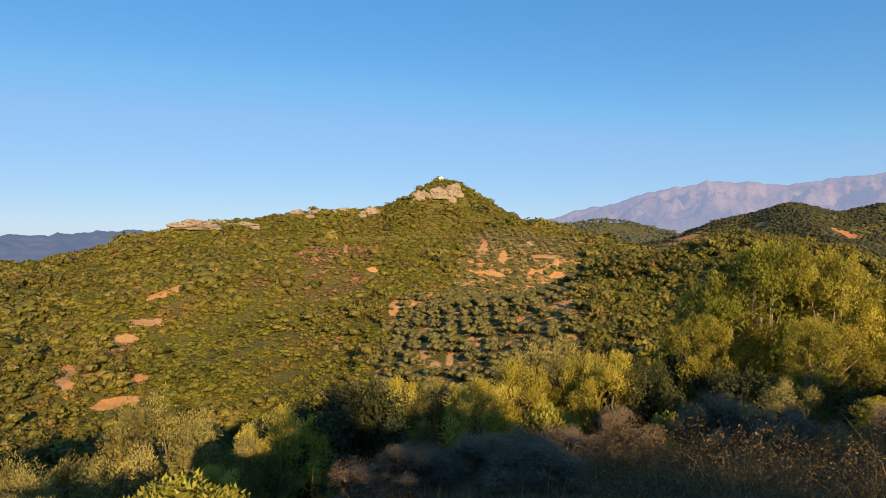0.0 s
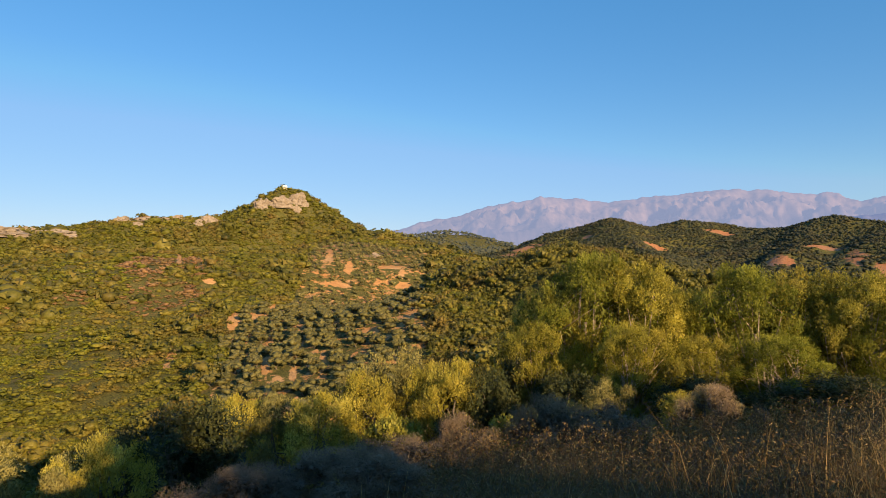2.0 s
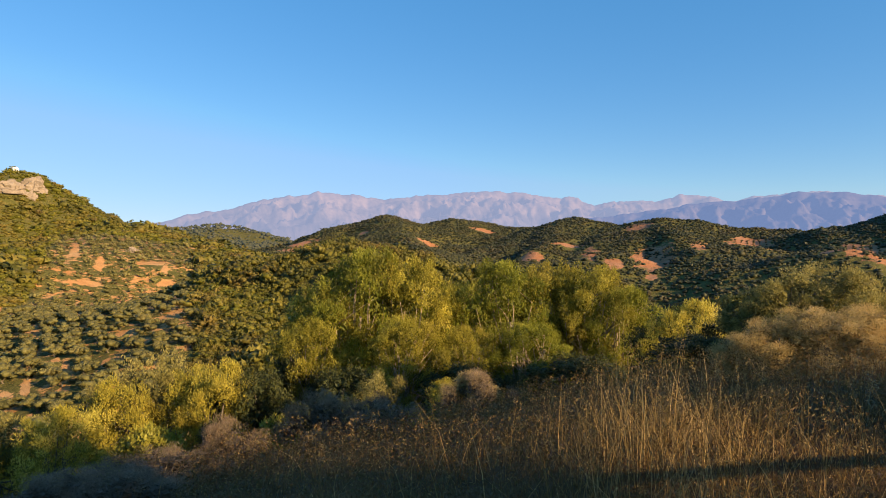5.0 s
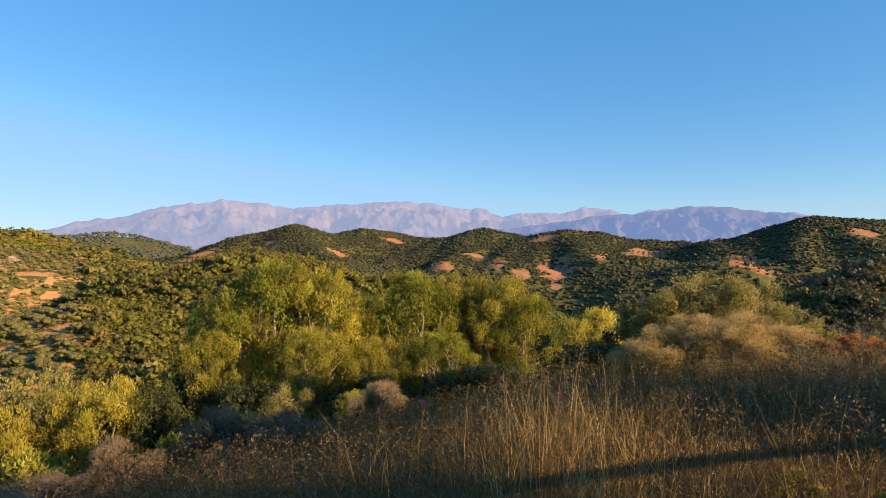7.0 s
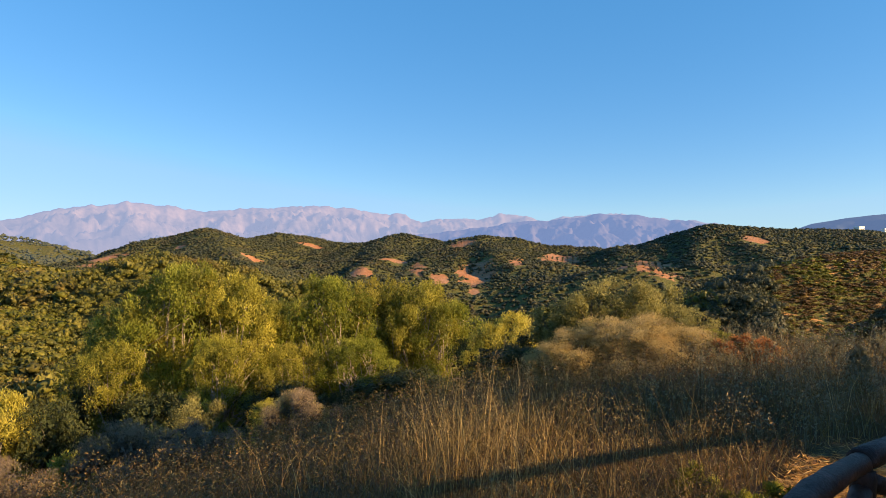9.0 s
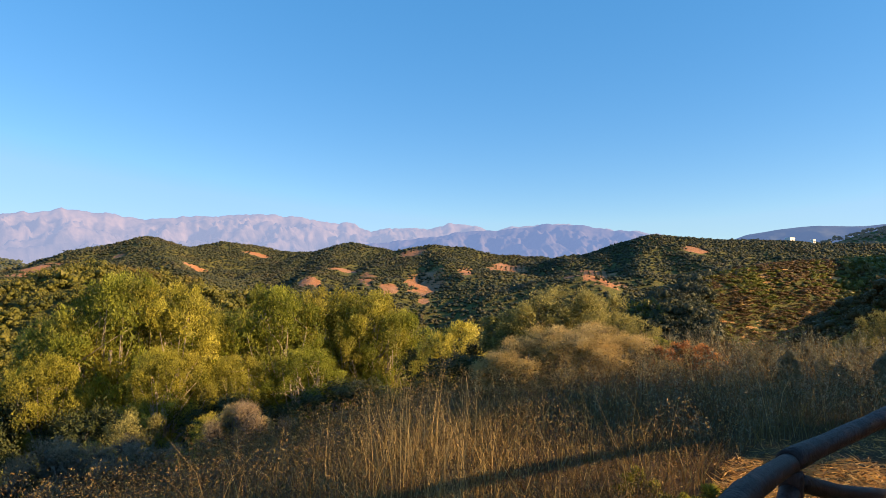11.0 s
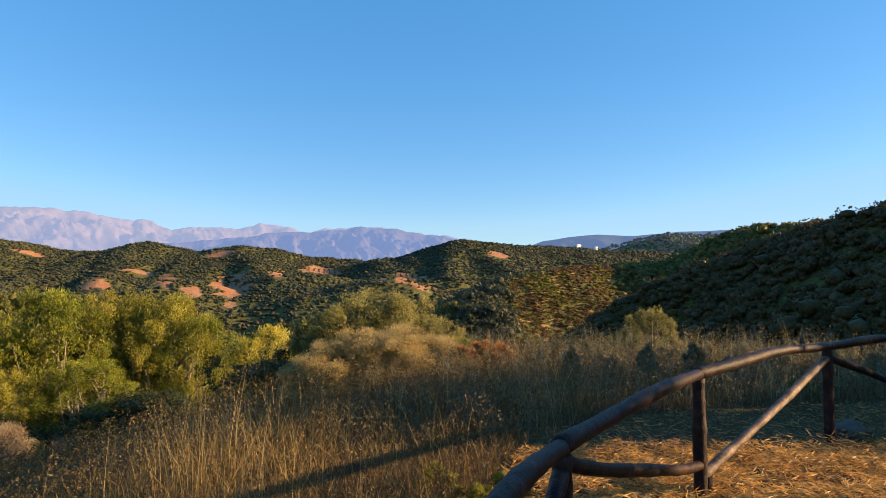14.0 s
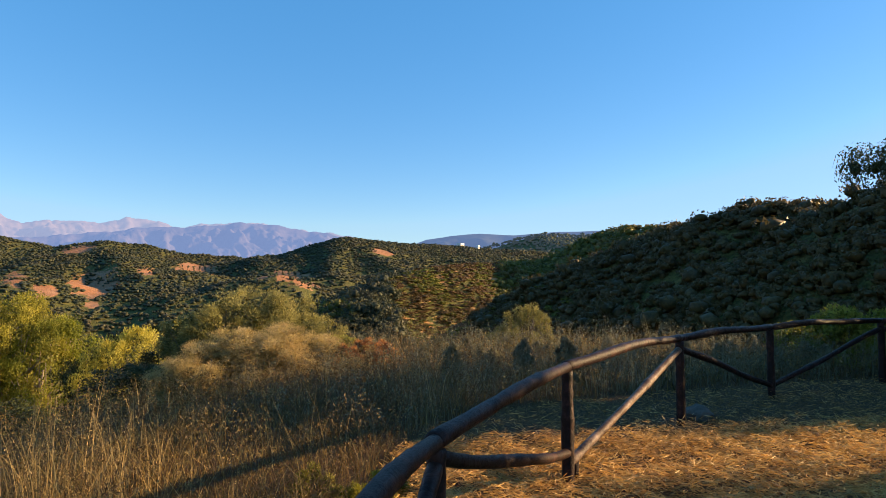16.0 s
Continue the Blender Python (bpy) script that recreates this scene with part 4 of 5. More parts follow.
    v[:, 2] = np.maximum(v[:, 2], 0.02)
    crown = add_mesh("crown", v, f, mats[0], t, smooth=True)
    return trunk, crown


def leafy_tree(seed, height, width, lobes, clumps, per, leaf, slim, mats, stems=3, low=0.1, puff=0.4, lift=0.5, core=0.85, even=0.35, lobe=0.15, inside=0.08):
    """A tree or bush whose crown is built of lobes, each a shell of small leafy clumps round inner leaves tinted dark
    to paint the shade within; sizes in metres.
    """
    rng = np.random.default_rng(seed)
    r = width / 2
    k = np.arange(lobes) + 0.5
    th = np.pi * (1 + 5 ** 0.5) * k + rng.normal(size=lobes) * 0.25
    u = np.clip(k / lobes + rng.normal(size=lobes) * 0.03, 0.02, 0.98)
    lr = width * rng.uniform(0.8, 1.25, lobes) * lobe
    zc = height * (low + (0.94 - low) * u)
    env = r * np.sqrt(np.clip(1 - (np.abs(u - 0.36) / 0.68) ** 2.2, 0.05, 1))
    q = np.maximum(env - lr * 0.75, 0) * np.where(rng.uniform(size=lobes) < 0.25, rng.uniform(0.1, 0.6, lobes), rng.uniform(0.8, 1.05, lobes))
    centre = np.stack([q * np.cos(th), q * np.sin(th), zc - lr * 0.5], -1)
    outward = centre - np.array([0, 0, height * 0.35])
    outward /= np.linalg.norm(outward, axis=1)[:, None] + 1e-9
    d = rng.normal(size=(lobes, clumps, 3)) + outward[:, None] * 0.9 + np.array([0, 0, 0.35])
    d /= np.linalg.norm(d, axis=2)[..., None]
    cs = centre[:, None] + d * (lr[:, None] * rng.uniform(0.55, 1.05, (lobes, clumps)))[..., None]
    # lobe tint lightens upwards, painting the light on the crown's top
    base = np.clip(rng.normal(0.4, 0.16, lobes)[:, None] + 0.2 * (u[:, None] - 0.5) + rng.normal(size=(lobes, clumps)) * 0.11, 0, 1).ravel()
    cs, face = cs.reshape(-1, 3), d.reshape(-1, 1, 3)
    cs[:, 2] = np.maximum(cs[:, 2], height * low * 0.6)
    wood = []
    rad = height * (0.032 if stems == 1 else 0.018)
    for i in range(stems):
        a = rng.uniform(0, 2 * np.pi)
        foot = np.array([math.cos(a), math.sin(a), 0]) * (0.1 * r if stems > 1 else 0) - np.array([0, 0, 0.2])
        top = np.array([math.cos(a) * 0.3 * r, math.sin(a) * 0.3 * r, height * rng.uniform(0.55, 0.75)])
        kk = np.linspace(0, 1, 8)[:, None]
        line = foot * (1 - kk) + top * kk + rng.normal(size=(8, 3)) * np.array([1, 1, 0]) * 0.025 * height * np.sin(np.pi * kk)
        wood.append(tube(line, np.linspace(rad * 1.25, rad * 0.4, 8), 7, rng, 0.08))
        for c in centre[i::stems]:
            b0 = line[rng.integers(2, 6)]
            bend = (b0 + c) / 2 + rng.normal(size=3) * 0.04 * height - np.array([0, 0, 0.03 * height])
            k6 = np.linspace(0, 1, 6)[:, None]
            wood.append(tube(b0 * (1 - k6) ** 2 + 2 * bend * k6 * (1 - k6) + c * k6 ** 2, np.linspace(rad * 0.42, rad * 0.12, 6), 5))
            for e in cs[rng.integers(0, len(cs), 3)]:
                if np.linalg.norm(e - c) < width * 0.3:
                    wood.append(tube([c, (c + e) / 2 + rng.normal(size=3) * 0.05, e], [rad * 0.12, rad * 0.08, rad * 0.04], 3))
    tw = join(wood)
    trunk = add_mesh("trunk", tw[0], tw[1], mats[1], smooth=True)
    rs = puff * rng.uniform(0.65, 1.3, len(cs))
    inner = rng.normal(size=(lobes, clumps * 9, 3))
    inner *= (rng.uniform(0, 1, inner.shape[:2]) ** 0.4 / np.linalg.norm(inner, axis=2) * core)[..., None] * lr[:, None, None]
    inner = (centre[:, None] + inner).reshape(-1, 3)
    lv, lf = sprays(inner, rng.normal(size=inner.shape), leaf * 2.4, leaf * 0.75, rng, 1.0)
    e = rng.normal(size=(len(cs), per, 3)) + np.array([0, 0, 0.3])
    e /= np.linalg.norm(e, axis=2)[..., None]
    p = cs[:, None] + e * (rs[:, None] * rng.uniform(0.2, 1.0, (len(cs), per)) ** 0.55)[..., None] * np.array([1, 1, 1.1])
    way = e * 0.8 + np.array([0, 0, lift]) + rng.normal(size=e.shape) * 0.45
    way /= np.linalg.norm(way, axis=2)[..., None]
    side = np.cross(way, e * 0.6 + face * 0.6 + rng.normal(size=e.shape) * even)
    side /= np.linalg.norm(side, axis=2)[..., None] + 1e-9
    tip, sd = way * (leaf * rng.uniform(0.6, 1.4, e.shape[:2]))[..., None], side * leaf * slim
    v = np.stack([p - tip * 0.3 + sd, p - tip * 0.3 - sd, p + tip * 0.7], 2).reshape(-1, 3)
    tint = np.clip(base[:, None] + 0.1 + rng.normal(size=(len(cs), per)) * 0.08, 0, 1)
    # the low inner tint paints the crown's inside dark
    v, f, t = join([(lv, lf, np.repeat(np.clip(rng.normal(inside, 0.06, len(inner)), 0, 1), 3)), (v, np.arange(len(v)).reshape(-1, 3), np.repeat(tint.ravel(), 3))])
    v *= np.array([1, 1, height / np.percentile(v[:, 2], 99.8)])
    v[:, 2] = np.maximum(v[:, 2], 0.02)
    return trunk, add_mesh("crown", v, f, mats[0], t)


def plant(name, label, category, meshes, x, y, turn=0.0, scale=1.0, group="", sink=0.05, z=None):
    e = new(name)
    s = (scale, scale, scale) if isinstance(scale, (int, float)) else scale
    e.matrix_basis = pose(x, y, (land_at(x, y) if z is None else z) - sink, 0, 0, turn)
    e.scale = s
    part("trunk", meshes[0], e)
    part("crown", meshes[1], e)
    return tagged(e, label, category, group)


MAT_PALEBARK = bark_material("pale_bark", (0.16, 0.12, 0.085), (0.42, 0.34, 0.25))
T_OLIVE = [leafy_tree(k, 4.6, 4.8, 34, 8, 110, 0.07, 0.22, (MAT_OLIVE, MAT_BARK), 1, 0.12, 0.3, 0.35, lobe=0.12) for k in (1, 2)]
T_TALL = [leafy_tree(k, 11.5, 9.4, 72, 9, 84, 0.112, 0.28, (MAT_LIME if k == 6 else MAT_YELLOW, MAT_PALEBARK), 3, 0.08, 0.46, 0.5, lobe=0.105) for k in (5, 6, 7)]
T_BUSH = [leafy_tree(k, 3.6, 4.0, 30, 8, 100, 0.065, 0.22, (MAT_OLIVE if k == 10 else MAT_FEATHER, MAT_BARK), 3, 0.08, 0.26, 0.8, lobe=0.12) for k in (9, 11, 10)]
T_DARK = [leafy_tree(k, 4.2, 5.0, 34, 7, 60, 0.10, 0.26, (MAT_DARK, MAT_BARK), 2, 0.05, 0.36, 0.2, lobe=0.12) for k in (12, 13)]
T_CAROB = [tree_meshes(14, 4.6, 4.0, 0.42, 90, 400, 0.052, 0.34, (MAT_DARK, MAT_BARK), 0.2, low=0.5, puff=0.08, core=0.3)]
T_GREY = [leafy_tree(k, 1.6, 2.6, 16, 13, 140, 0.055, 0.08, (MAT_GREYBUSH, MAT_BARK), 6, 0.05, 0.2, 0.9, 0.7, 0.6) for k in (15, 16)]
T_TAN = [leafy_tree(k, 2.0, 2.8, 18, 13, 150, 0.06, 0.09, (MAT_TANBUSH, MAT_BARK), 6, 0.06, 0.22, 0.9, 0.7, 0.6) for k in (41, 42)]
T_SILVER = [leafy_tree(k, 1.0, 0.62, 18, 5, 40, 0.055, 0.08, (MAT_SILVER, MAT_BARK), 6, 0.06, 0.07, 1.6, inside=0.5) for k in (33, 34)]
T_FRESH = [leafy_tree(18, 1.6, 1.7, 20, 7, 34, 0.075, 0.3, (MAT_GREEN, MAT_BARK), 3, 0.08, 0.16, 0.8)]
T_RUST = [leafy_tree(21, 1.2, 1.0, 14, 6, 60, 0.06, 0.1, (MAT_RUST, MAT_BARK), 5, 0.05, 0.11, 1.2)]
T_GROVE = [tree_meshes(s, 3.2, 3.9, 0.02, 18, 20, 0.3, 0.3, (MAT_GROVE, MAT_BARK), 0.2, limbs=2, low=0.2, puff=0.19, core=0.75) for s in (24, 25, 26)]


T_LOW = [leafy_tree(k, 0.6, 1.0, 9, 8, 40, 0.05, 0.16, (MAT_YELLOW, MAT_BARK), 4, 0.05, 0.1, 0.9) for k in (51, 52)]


def rise(az, r, el):
    """Height above the ground of a top seen at that angle."""
    x, y = bearing(az, r)
    return EYE_Z + r * math.tan(radians(el)) - land_at(x, y)


def set_plants(name, label, category, group, kinds, size, rows):
    """rows: bearing, distance, angle of the top, width, turn."""
    made = []
    for i, (az, r, el, w, turn) in enumerate(rows):
        h = max(0.5, rise(az, r, el))
        x, y = bearing(az, r)
        wide = max(w / size[1], 0.78 * h / size[0])
        made.append(plant(name, label, category, kinds[i % len(kinds)], x, y, turn, (wide, wide, h / size[0]), group))
    return made


set_plants("olive_tree", "silvery olive tree on the slope below the yard", "tree", "slope olives", T_OLIVE, (4.6, 4.8),
           [(-24, 20, -12.0, 4.6, 10), (-33, 22, -15.5, 4.2, 70), (-36, 15, -16.5, 3.2, 140), (-29.5, 34, -17.0, 5.0, 20), (-14.5, 24, -14.0, 3.2, 200), (-31.5, 10, -19.3, 1.8, 300), (-34.5, 12, -18.2, 2.2, 260), (-28, 9, -21.0, 1.5, 150)])
# the first is an olive in shade; dark leaves put that shade into colour
set_plants("dark_slope_tree", "dark shaded bushy tree on the slope", "tree", "slope trees", T_DARK, (4.2, 5.0),
           [(-7.2, 20, -11.6, 5.0, 0), (17.5, 24, -9.5, 4.0, 120), (20.5, 27, -8.3, 4.0, 60), (26, 24, -9.5, 4.5, 80), (36, 24, -9.5, 5.0, 30), (46, 24, -8.5, 5.0, 150),
            (53.5, 27, -5.0, 3.6, 15), (59.3, 21, -4.4, 2.6, 100), (56, 18, -6.4, 3.0, 210)])
set_plants("yellow_bush", "sunlit yellow-green bush on the slope", "bush", "slope bushes", T_BUSH, (3.6, 4.0),
           [(3.4, 21, -11.4, 2.8, 0), (6.5, 24, -9.8, 3.0, 40), (9.3, 26, -8.0, 3.2, 90), (12.5, 25, -9.2, 2.8, 130), (15.4, 24, -8.8, 2.6, 220), (0.2, 24, -11.6, 3.0, 270),
            (-3.5, 25, -11.4, 3.2, 310), (-14.2, 19, -13.4, 2.2, 350), (-17.5, 18, -15.5, 2.2, 30), (-20, 14, -17.5, 1.6, 35), (34.5, 18, -10.8, 2.2, 60), (28.5, 19, -10.3, 2.4, 160), (55.5, 26, -3.5, 3.6, 15)])
set_plants("tall_shrub_tree", "tall yellow-green tree with leafy rounded clusters", "tree", "clump trees", T_TALL, (11.5, 9.4),
           [(24, 31, -2.6, 4.6, 0), (27.3, 30, 0.65, 5.6, 60), (31, 30, -0.2, 5.4, 130), (35.4, 32, -2.4, 4.2, 200), (39.5, 31, -0.35, 5.2, 250), (43.8, 33, -0.6, 5.4, 310), (47.5, 32, -0.8, 5.2, 100),
            (50.3, 31, -2.6, 3.4, 20), (22.4, 27, -5.6, 3.6, 75), (31, 25, -5.4, 3.8, 210), (42, 26, -5.8, 4.0, 160), (36.5, 26, -6.2, 3.2, 280)])
set_plants("olive_tree", "sunlit yellow-green olive tree rising behind dry brush", "tree", "slope olives", T_BUSH[2:], (3.6, 4.0),
           [(61, 18, -2.0, 2.6, 45), (64.2, 18, -0.3, 3.4, 95), (67.4, 18.5, -0.6, 3.4, 140), (70.4, 18, -2.5, 2.4, 190)])
set_plants("grey_bush", "grey-brown dry twiggy bush", "bush", "dry bushes", T_GREY, (1.6, 2.6),
           [(15, 9.5, -13.3, 1.5, 0), (10, 8.6, -15.2, 1.6, 60), (5, 8.0, -16.6, 1.6, 120), (0, 7.4, -18.6, 1.5, 200), (-4, 6.8, -20.5, 1.3, 280), (8, 6.6, -19.0, 1.4, 20),
            (24, 11.5, -11.6, 2.0, 70), (28.5, 11.0, -12.0, 1.8, 250), (37.5, 13, -9.8, 1.7, 160)])
set_plants("tan_bush", "tall tan dry twiggy bush lit by low sun", "bush", "dry bushes", T_TAN, (2.0, 2.8),
           [(61.8, 12, -4.8, 2.0, 220), (64.5, 12.2, -3.6, 2.4, 30), (67.6, 12.4, -3.4, 2.4, 130), (70.6, 12.4, -4.3, 2.2, 60), (36.6, 13.2, -10.0, 1.5, 10)])
set_plants("green_shrub", "fresh green leafy shrub catching the sun", "shrub", "leafy shrubs", T_FRESH, (1.6, 1.7),
           [(-22.2, 5.2, -17.6, 1.2, 0), (-25, 5.0, -18.8, 0.9, 90), (-19.5, 5.3, -18.9, 0.9, 40), (9.5, 13, -13.4, 1.5, 110), (19.5, 15, -13.5, 1.2, 20), (113.5, 14.5, -1.6, 1.3, 40), (116.5, 14.5, -1.8, 1.4, 200), (110.5, 15, -3.0, 1.3, 300), (72.5, 14, -4.6, 1.0, 10)])
set_plants("rust_shrub", "rust-orange dry shrub at the edge of the grass", "shrub", "dry bushes", T_RUST, (1.2, 1.0),
           [(74.6, 12.4, -4.7, 0.7, 0), (76.4, 12.6, -4.9, 0.7, 100), (73.2, 12.2, -5.4, 0.6, 200)])
set_plants("sapling", "small sunlit yellow-green sapling in the grass", "tree", "", T_BUSH[2:], (3.6, 4.0), [(89, 15, -1.8, 1.3, 0), (87.2, 15.2, -3.6, 1.0, 90)])
set_plants("wormwood", "silvery grey-green wormwood at the edge of the grass", "shrub", "edge weeds", T_SILVER, (1.0, 1.0),
           [(80 + 1.25 * i, (12.2 if i < 13 else 14.6) + 1.6 * math.sin(i * 2.4), -5.2 - 0.8 * math.sin(i * 1.7), 0.55 + 0.15 * math.sin(i * 3.1), i * 70) for i in range(28)])
for az, r, turn in ((73.5, 4.7, 0), (70.5, 5.2, 80), (76.5, 5.0, 200)):
    plant("green_shrub", "small yellow-green plant low in the dry grass", "shrub", T_LOW[turn // 100 % 2], *bearing(az, r), turn, 0.42, "leafy shrubs")
# trees behind the viewpoint that throw the foreground into shade; one branch reaches into view
set_plants("carob_tree", "dark carob tree standing outside the view, casting shade", "tree", "yard trees", T_CAROB, (4.6, 4.0), [(122.1, 12.4, 15.0, 3.3, 0)])
# unseen trees, added only to keep the sun off the foreground
for x, y, h, w, turn in ((5.9, -8.5, 5.6, 3.8, 30), (6.6, -10.6, 5.4, 3.5, 200), (11.1, -9.2, 4.6, 3.5, 80), (10.7, -9.9, 2.9, 2.9, 300), (12.9, -9.2, 3.0, 3.0, 250), (11.9, -11.2, 3.4, 3.2, 120), (14.2, -9.9, 3.2, 3.0, 20), (13.3, -9.6, 4.4, 2.6, 170)):
    plant("carob_tree", "dark carob tree standing outside the view, casting shade", "tree", T_DARK[0], x, y, turn, (w / 5.0, w / 5.0, h / 4.2), "yard trees")


def grove():
    """The nearest olive trees of the red terraces of the chapel hill."""
    rng = np.random.default_rng(6)
    for n, (x, y) in enumerate(GROVE_PLACES[:290]):
        k = rng.uniform(0.9, 1.25)
        plant("olive_tree", "round olive tree on red earth terraces", "tree", T_GROVE[n % 3], x, y, rng.uniform(0, 360), (k, k, k * 0.72), "hillside grove")


grove()


# ---------------------------------------------------------------- log fence
def log_material(name, shades):
    m, nt, b = material(name, 0.5)
    b.inputs["Specular IOR Level"].default_value = 0.14
    tc = nt.nodes.new("ShaderNodeTexCoord")
    n1 = add_noise(nt, 7.0, 6, 0.72, tc.outputs["Object"])
    n2 = add_noise(nt, 45, 5, 0.7, tc.outputs["Object"])
    col = ramp(nt, n1, shades)
    col = blend(nt, 0.5, col, ramp(nt, n2, [(0.3, (0.4, 0.4, 0.4)), (0.65, (1, 1, 1))]), "MULTIPLY")
    nt.links.new(col, b.inputs["Base Color"])
    bump(nt, b, calc(nt, "ADD", n1, calc(nt, "MULTIPLY", n2, 0.4)), 0.7, 0.02)
    return m


MAT_LOG = log_material("stained_log", [(0.3, (0.010, 0.005, 0.004)), (0.52, (0.021, 0.009, 0.007)), (0.7, (0.085, 0.038, 0.027))])
# paler copy of the log: sun on one brace put into its colour
MAT_LOG_SUNLIT = log_material("sunlit_worn_log", [(0.3, (0.035, 0.02, 0.015)), (0.5, (0.13, 0.08, 0.055)), (0.7, (0.30, 0.21, 0.16))])


def log_mesh(name, p0, p1, r0, r1, seed, sag=0.0, cuts=30, mat=None):
    """A peeled log with knots and a slight bend between two points."""
    rng = np.random.default_rng(seed)
    k = np.linspace(0, 1, cuts)[:, None]
    p0, p1 = np.array(p0, float), np.array(p1, float)
    side = np.cross(p1 - p0, (0, 0, 1.0))
    side = side / (np.linalg.norm(side) + 1e-9)
    line = p0 * (1 - k) + p1 * k + side * 0.02 * np.sin(k * rng.uniform(3, 6) + rng.uniform(0, 6)) * np.sin(np.pi * k)
    line[:, 2] += (sag * 4 * k * (1 - k))[:, 0] + 0.008 * np.sin(k[:, 0] * 9 + seed)
    rad = (r0 + (r1 - r0) * k[:, 0]) * (1 + 0.05 * np.sin(k[:, 0] * 11 + seed) + rng.normal(size=cuts) * 0.022 + 0.13 * np.exp(-((k[:, 0] - rng.uniform(0.15, 0.85)) / 0.03) ** 2))
    ends = np.concatenate([line[:1] + (line[:1] - line[1:2]) * 0.08, line, line[-1:] + (line[-1:] - line[-2:-1]) * 0.08])
    v, f = tube(ends, np.concatenate([[rad[0] * 0.72], rad, [rad[-1] * 0.72]]), 16, rng, 0.02)
    return add_mesh(name, v, f, mat or MAT_LOG, smooth=True)


def build_fence():
    posts = [(1.15, 0.58), (3.0, 0.47), (5.32, -0.22), (7.52, -1.56), (9.52, -3.2), (10.95, -5.33), (11.9, -7.7)]
    fence = new("log_fence")
    tagged(fence, "low rustic fence of dark stained round logs", "fence")
    heights = [0.88, 0.89, 0.93, 0.97, 0.96, 0.97, 0.97]
    top = [Vector((x, y, h)) for (x, y), h in zip(posts, heights)]
    ground_z = [land_at(x, y) for x, y in posts]
    for i, (x, y) in enumerate(posts):
        part("post", log_mesh("post", (x, y, ground_z[i] - 0.15), (x, y, heights[i] - 0.03), 0.052, 0.046, i), fence)
    for i in range(len(posts) - 1):
        d = (top[i + 1] - top[i]).normalized()
        part("rail", log_mesh("rail", top[i] - d * 0.03, top[i + 1] + d * 0.03, 0.045, 0.041, 20 + i, 0.02 if i % 2 else 0.035), fence)
        hi, lo = (i, i + 1) if i % 2 else (i + 1, i)
        a, b = Vector((*posts[hi], heights[hi] - (0.07 if i == 1 else 0.11))), Vector((*posts[lo], 0.25 if i < 2 else 0.15))
        d = (b - a).normalized()
        part("brace", log_mesh("brace", a + d * 0.03, b - d * 0.02, 0.038, 0.034, 40 + i, -0.04 if i == 1 else 0.0, mat=MAT_LOG_SUNLIT if i == 2 else None), fence, "worn log, coloured paler for the sun on it" if i == 2 else "")

    x, y = posts[2][0] + 0.12, posts[2][1] - 0.05
    part("stub", log_mesh("stub", (x, y, land_at(x, y) - 0.12), (x, y, 0.22), 0.045, 0.042, 77, cuts=12), fence)


build_fence()


# ---------------------------------------------------------------- grass, weeds and straw of the foreground
def blades(rng, x, y, h, w, lean, seg=3):
    """Curved tapering blades, one at each place."""
    n = len(x)
    z = land(x, y)
    a = rng.uniform(0, 2 * np.pi, n)
    b = rng.uniform(0, 2 * np.pi, n)
    rows = []
    for k in range(seg + 1):
        t = k / seg
        cx = x + np.cos(a) * lean * h * t ** 1.8
        cy = y + np.sin(a) * lean * h * t ** 1.8
        cz = z + h * (t - 0.25 * lean * t * t)
        ww = w * (1 - 0.85 * t)
        rows.append(np.stack([cx - np.cos(b) * ww, cy - np.sin(b) * ww, cz], -1))
        rows.append(np.stack([cx + np.cos(b) * ww, cy + np.sin(b) * ww, cz], -1))
    v = np.stack(rows, 1)
    q = (np.arange(n) * 2 * (seg + 1))[:, None]
    f = np.concatenate([q + np.array([[2 * k, 2 * k + 1, 2 * k + 3]]) for k in range(seg)] + [q + np.array([[2 * k, 2 * k + 3, 2 * k + 2]]) for k in range(seg)])
    tip = (v[:, -1] + v[:, -2]) / 2
    return v.reshape(-1, 3), f, np.repeat(np.clip(rng.normal(0.5, 0.2, n), 0, 1), 2 * (seg + 1)), tip, a


def yard_clear(x, y):
    """True on the trodden yard inside and round the fence."""
    az, r = np.degrees(np.arctan2(x, y)), np.hypot(x, y)
    edge = np.interp(az, [60, 72, 80, 90, 100, 118], [2.0, 3.6, 7.0, 8.5, 9.5, 13.0])
    return (az > 62) & (r < edge)


